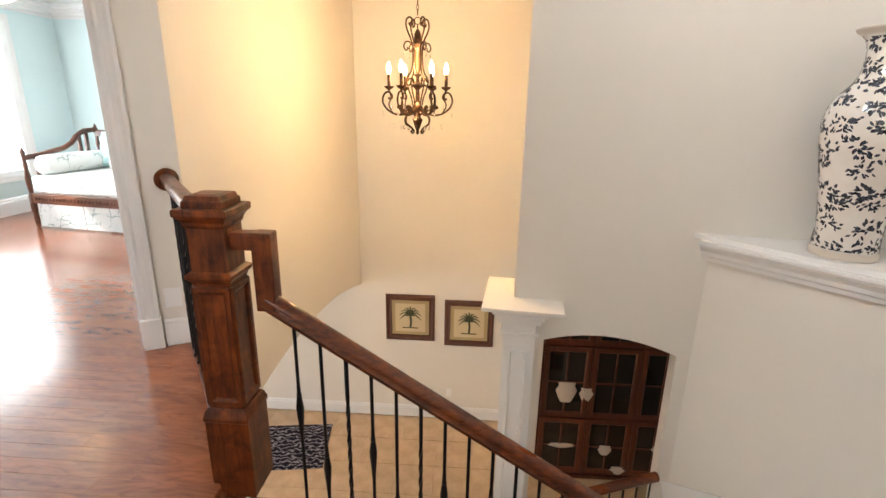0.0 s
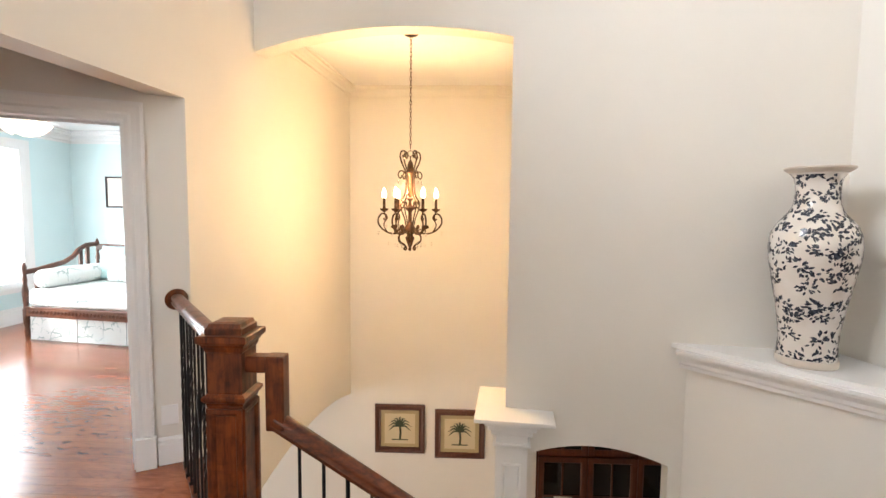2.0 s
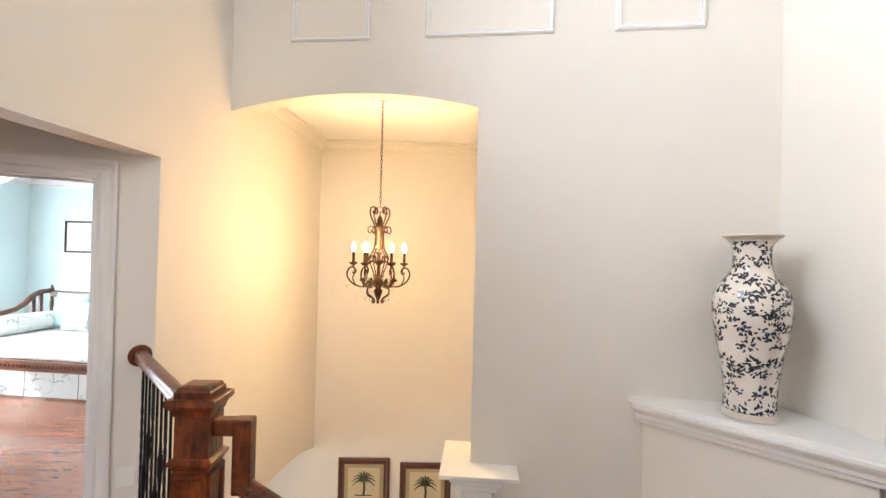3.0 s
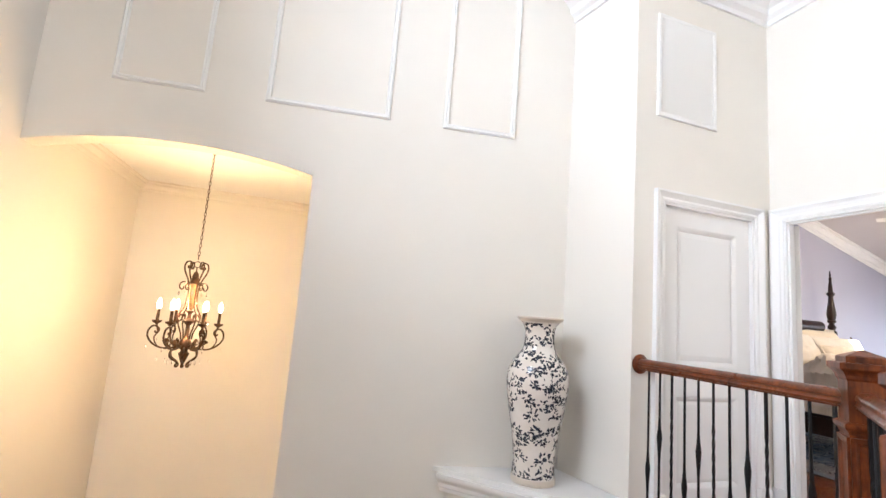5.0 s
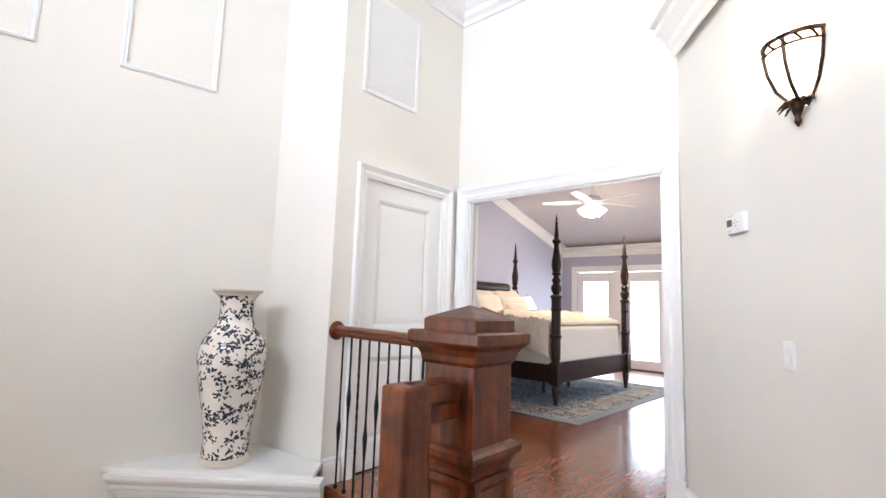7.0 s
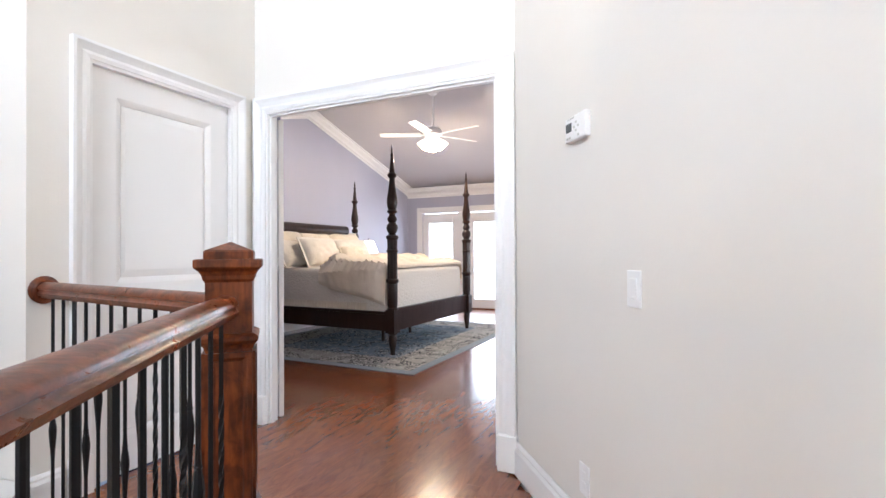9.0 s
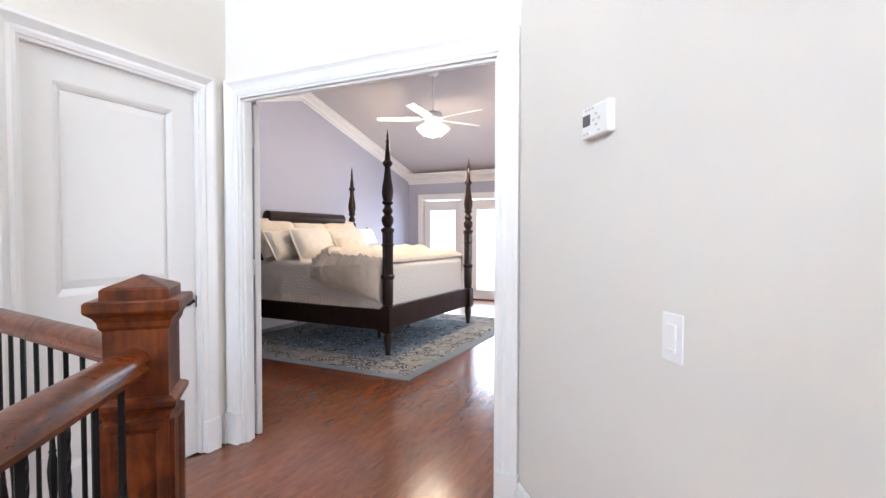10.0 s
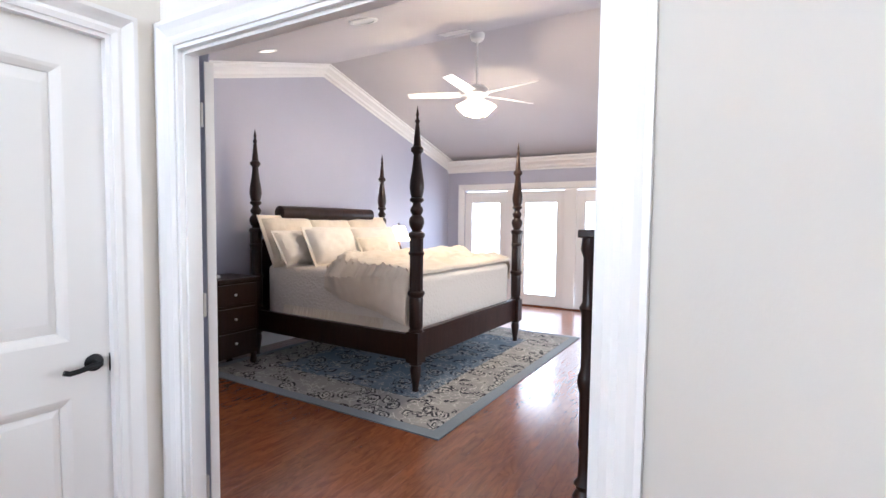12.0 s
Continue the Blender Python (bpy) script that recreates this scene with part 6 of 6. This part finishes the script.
db = thing("daybed", (-4.35, 5.42, AF), "mahogany daybed with coral print cushions and skirt", "daybed", rz=-9)
LN, DP = 2.05, 0.95
turn = [(0.014, 0.0), (0.024, 0.02), (0.030, 0.10), (0.022, 0.16), (0.034, 0.20), (0.034, 0.36), (0.022, 0.40), (0.028, 0.46), (0.032, 0.58), (0.020, 0.66), (0.026, 0.70), (0.018, 0.76), (0.022, 0.82), (0.028, 0.85), (0.012, 0.89), (0.002, 0.91)]
for x in (0, LN):
    bm = bmesh.new()
    lathe(bm, turn, 14, Matrix.Translation((x, 0, 0)))
    part("front_post", bm, MAHOG, db, "turned mahogany post", True)
    bm = bmesh.new()
    lathe(bm, [(r, z * 1.25) for r, z in turn], 14, Matrix.Translation((x, DP, 0)))
    part("back_post", bm, MAHOG, db, "turned mahogany post", True)
    bm = bmesh.new()
    pts = [(x, 0.0, 0.79), (x, 0.12, 0.80), (x, 0.30, 0.83), (x, 0.48, 0.86), (x, 0.60, 0.92), (x, 0.68, 1.0), (x, 0.78, 1.05), (x, DP, 1.06)]
    tube(bm, pts, 0.030, 8)
    part("arm_rail", bm, MAHOG, db, "swooping arm rail", True)
    for y in (0.14, 0.70, 0.80):
        bm = bmesh.new()
        rbox(bm, (x - 0.016, y - 0.022, 0.40), (x + 0.016, y + 0.022, 0.80 if y < 0.5 else 1.03), 0.005)
        part("arm_spindle", bm, MAHOG, db)
bm = bmesh.new()
rbox(bm, (0, -0.022, 0.285), (LN, 0.022, 0.40), 0.008)
fr = part("front_rail", bm, MAHOG, db)
for i in range(40):
    bm = bmesh.new()
    rbox(bm, (-0.012, -0.010, -0.022), (0.012, 0.004, 0.022), 0.006, 1, Matrix.Translation((0.08 + 0.0485 * i, -0.024, 0.342)) @ pose(0, 0, 0, 0, 30, 0))
    part("rope_carving", bm, MAHOG, fr)
bm = bmesh.new()
rbox(bm, (0, DP - 0.02, 0.285), (LN, DP + 0.02, 0.40), 0.008)
rbox(bm, (0, DP - 0.02, 0.98), (LN, DP + 0.02, 1.06), 0.008)
part("back_rail", bm, MAHOG, db)
for k in range(3):
    bm = bmesh.new()
    x0, x1 = 0.06 + 0.645 * k, 0.06 + 0.645 * (k + 1) - 0.012
    n = 14
    a = [bm.verts.new((x0 + (x1 - x0) * i / n, -0.012 - 0.004 * math.sin(i * 1.3), 0.02)) for i in range(n + 1)]
    b = [bm.verts.new((x0 + (x1 - x0) * i / n, -0.006, 0.285)) for i in range(n + 1)]
    for i in range(n):
        bm.faces.new((a[i], a[i + 1], b[i + 1], b[i]))
    bmesh.ops.solidify(bm, geom=bm.faces[:], thickness=0.006)
    part("skirt_panel", bm, CORAL, db, "coral print skirt")
mt = thing("daybed_mattress", (0, 0, 0), "coral print seat cushion on the daybed", "cushion")
mt.matrix_world = db.matrix_world @ Matrix.Translation((0, 0, 0.40))
bm = bmesh.new()
soft_block(bm, (0.03, -0.01, 0.0), (LN - 0.03, DP - 0.03, 0.20), 0.05, amp=0.006)
part("cushion", bm, CORAL, mt, smooth=True)
bo = thing("bolster", (0, 0, 0), "round coral print bolster at the daybed arm", "bolster")
bo.matrix_world = db.matrix_world @ Matrix.Translation((0.15, 0.04, 0.71))
bm = bmesh.new()
lathe(bm, [(0.02, 0.0), (0.08, 0.005), (0.105, 0.03), (0.112, 0.10), (0.112, 0.74), (0.105, 0.81), (0.08, 0.835), (0.02, 0.84)], 24, pose(0, 0, 0, -90, 0, 0))
part("cover", bm, CORAL, bo, smooth=True)
pw = pillow(0.50, 0.46, 0.16, (0, 0, 0), 0, 0, PILLOWA, "aqua accent pillow on the daybed")
pw.matrix_world = db.matrix_world @ pose(0.40, 0.80, 0.60, -14, 0, 4)
pw = pillow(0.42, 0.36, 0.14, (0, 0, 0), 0, 0, CORAL, "coral print pillow on the daybed")
pw.matrix_world = db.matrix_world @ pose(0.62, 0.66, 0.60, -16, 0, -6)
pf = thing("picture", (-4.47, 7.195, 1.73), "small dark framed print on the sitting room wall", "picture")
bm = bmesh.new()
sweep(bm, [(-0.2, 0, -0.23), (0.2, 0, -0.23), (0.2, 0, 0.23), (-0.2, 0, 0.23)], [(0, 0), (0, 0.02), (0.02, 0.022), (0.024, 0)], (0, -1, 0), True)
part("frame", bm, EBONY, pf)
bm = bmesh.new()
box(bm, (-0.19, -0.006, -0.22), (0.19, -0.001, 0.22))
part("print", bm, SHEET, pf, "white mounted print")

# ---- floor boards and tiles ----


def span(poly, y):
    """Where the row at y runs inside a polygon."""
    xs = []
    for (x0, y0), (x1, y1) in zip(poly, poly[1:] + poly[:1]):
        if (y0 <= y) != (y1 <= y):
            xs.append(x0 + (y - y0) / (y1 - y0) * (x1 - x0))
    xs.sort()
    return list(zip(xs[::2], xs[1::2]))


def board_mesh(length, w):
    bm = bmesh.new()
    e = 0.0003
    lo = [bm.verts.new(c) for c in ((0.0004, 0.0003, -0.017), (length - 0.0004, 0.0003, -0.017), (length - 0.0004, w - 0.0003, -0.017), (0.0004, w - 0.0003, -0.017))]
    mi = [bm.verts.new((v.co.x, v.co.y, -e)) for v in lo]
    hi = [bm.verts.new((v.co.x + (e if v.co.x < length / 2 else -e), v.co.y + (e if v.co.y < w / 2 else -e), 0)) for v in lo]
    for p, q in ((lo, mi), (mi, hi)):
        for i in range(4):
            bm.faces.new((p[i], p[(i + 1) % 4], q[(i + 1) % 4], q[i]))
    bm.faces.new(hi)
    me = bpy.data.meshes.new("floor_board")
    bm.to_mesh(me)
    bm.free()
    me.materials.append(OAK)
    return me


def boards(floor, poly, y0, y1, z, near, seed):
    """Boards along x over a polygon; those inside the near stretch are parts, the rest one mesh."""
    rng = random.Random(seed)
    W = 0.0826
    cache, rest, count = {}, bmesh.new(), 0
    y = y0
    while y < y1:
        for a, b in span(poly, y + W / 2):
            x = a - rng.random() * 0.8
            while x < b:
                L = rng.choice((0.7, 1.0, 1.3, 1.6, 1.9))
                s, e = max(x, a), min(x + L, b)
                x += L
                if e - s < 0.03:
                    continue
                k = round(e - s, 3)
                if near[0] < (s + e) / 2 < near[1] and near[2] < y < near[3] and count < 300:
                    count += 1
                    if k not in cache:
                        cache[k] = board_mesh(k, W)
                    o = new("floor_board", cache[k])
                    o.parent, o.location = floor, (s, y, z)
                else:
                    rest.from_mesh(m := board_mesh(k, W))
                    bpy.data.meshes.remove(m)
                    rest.verts.ensure_lookup_table()
                    bmesh.ops.translate(rest, vec=(s, y, z), verts=rest.verts[-12:])
        y += W
    tagged(obj("floor_boards_far", rest, OAK, floor), kind="stuff")


fl = bpy.data.objects["floor_landing"]
boards(fl, [(1.88, 0.40), (2.90, 1.12), (3.08, 2.45), (3.30, 2.45), (4.18, 2.45), (4.36, 2.45), (4.36, 2.34), (4.50, 2.34), (4.50, 5.0), (11.2, 5.0), (11.2, -0.6), (4.5, -0.6), (4.5, 0.72), (4.36, 0.72), (4.36, 0.645), (1.88, -1.215)], -1.2, 5.0, BF, (2.3, 8.6, 0.2, 2.8), 3)
fl = bpy.data.objects["floor_hall"]
boards(fl, [(-1.02, 2.94), (-0.28, 1.90), (-0.28, 0.48), (1.34, 0.48), (1.34, -1.60), (-0.06, -2.6), (-1.45, -2.6), (-1.32, -0.02), (-1.40, -0.04), (-3.62, 1.50), (-5.2, 0.8), (-5.2, 7.2), (-1.02, 7.2)], -2.6, 7.2, AF, (-2.6, -0.3, 0.4, 3.6), 5)
fl = bpy.data.objects["floor_ground"]
me = bpy.data.meshes.new("floor_tile")
bm = bmesh.new()
stack(bm, [(0.222, -0.012), (0.222, -0.002), (0.220, 0.0)])
bm.to_mesh(me)
bm.free()
me.materials.append(TILE)
for i in range(12):
    for j in range(10):
        o = new("floor_tile", me)
        o.parent, o.location = fl, (-2.6 + 0.448 * i, 1.6 + 0.448 * j, GF)
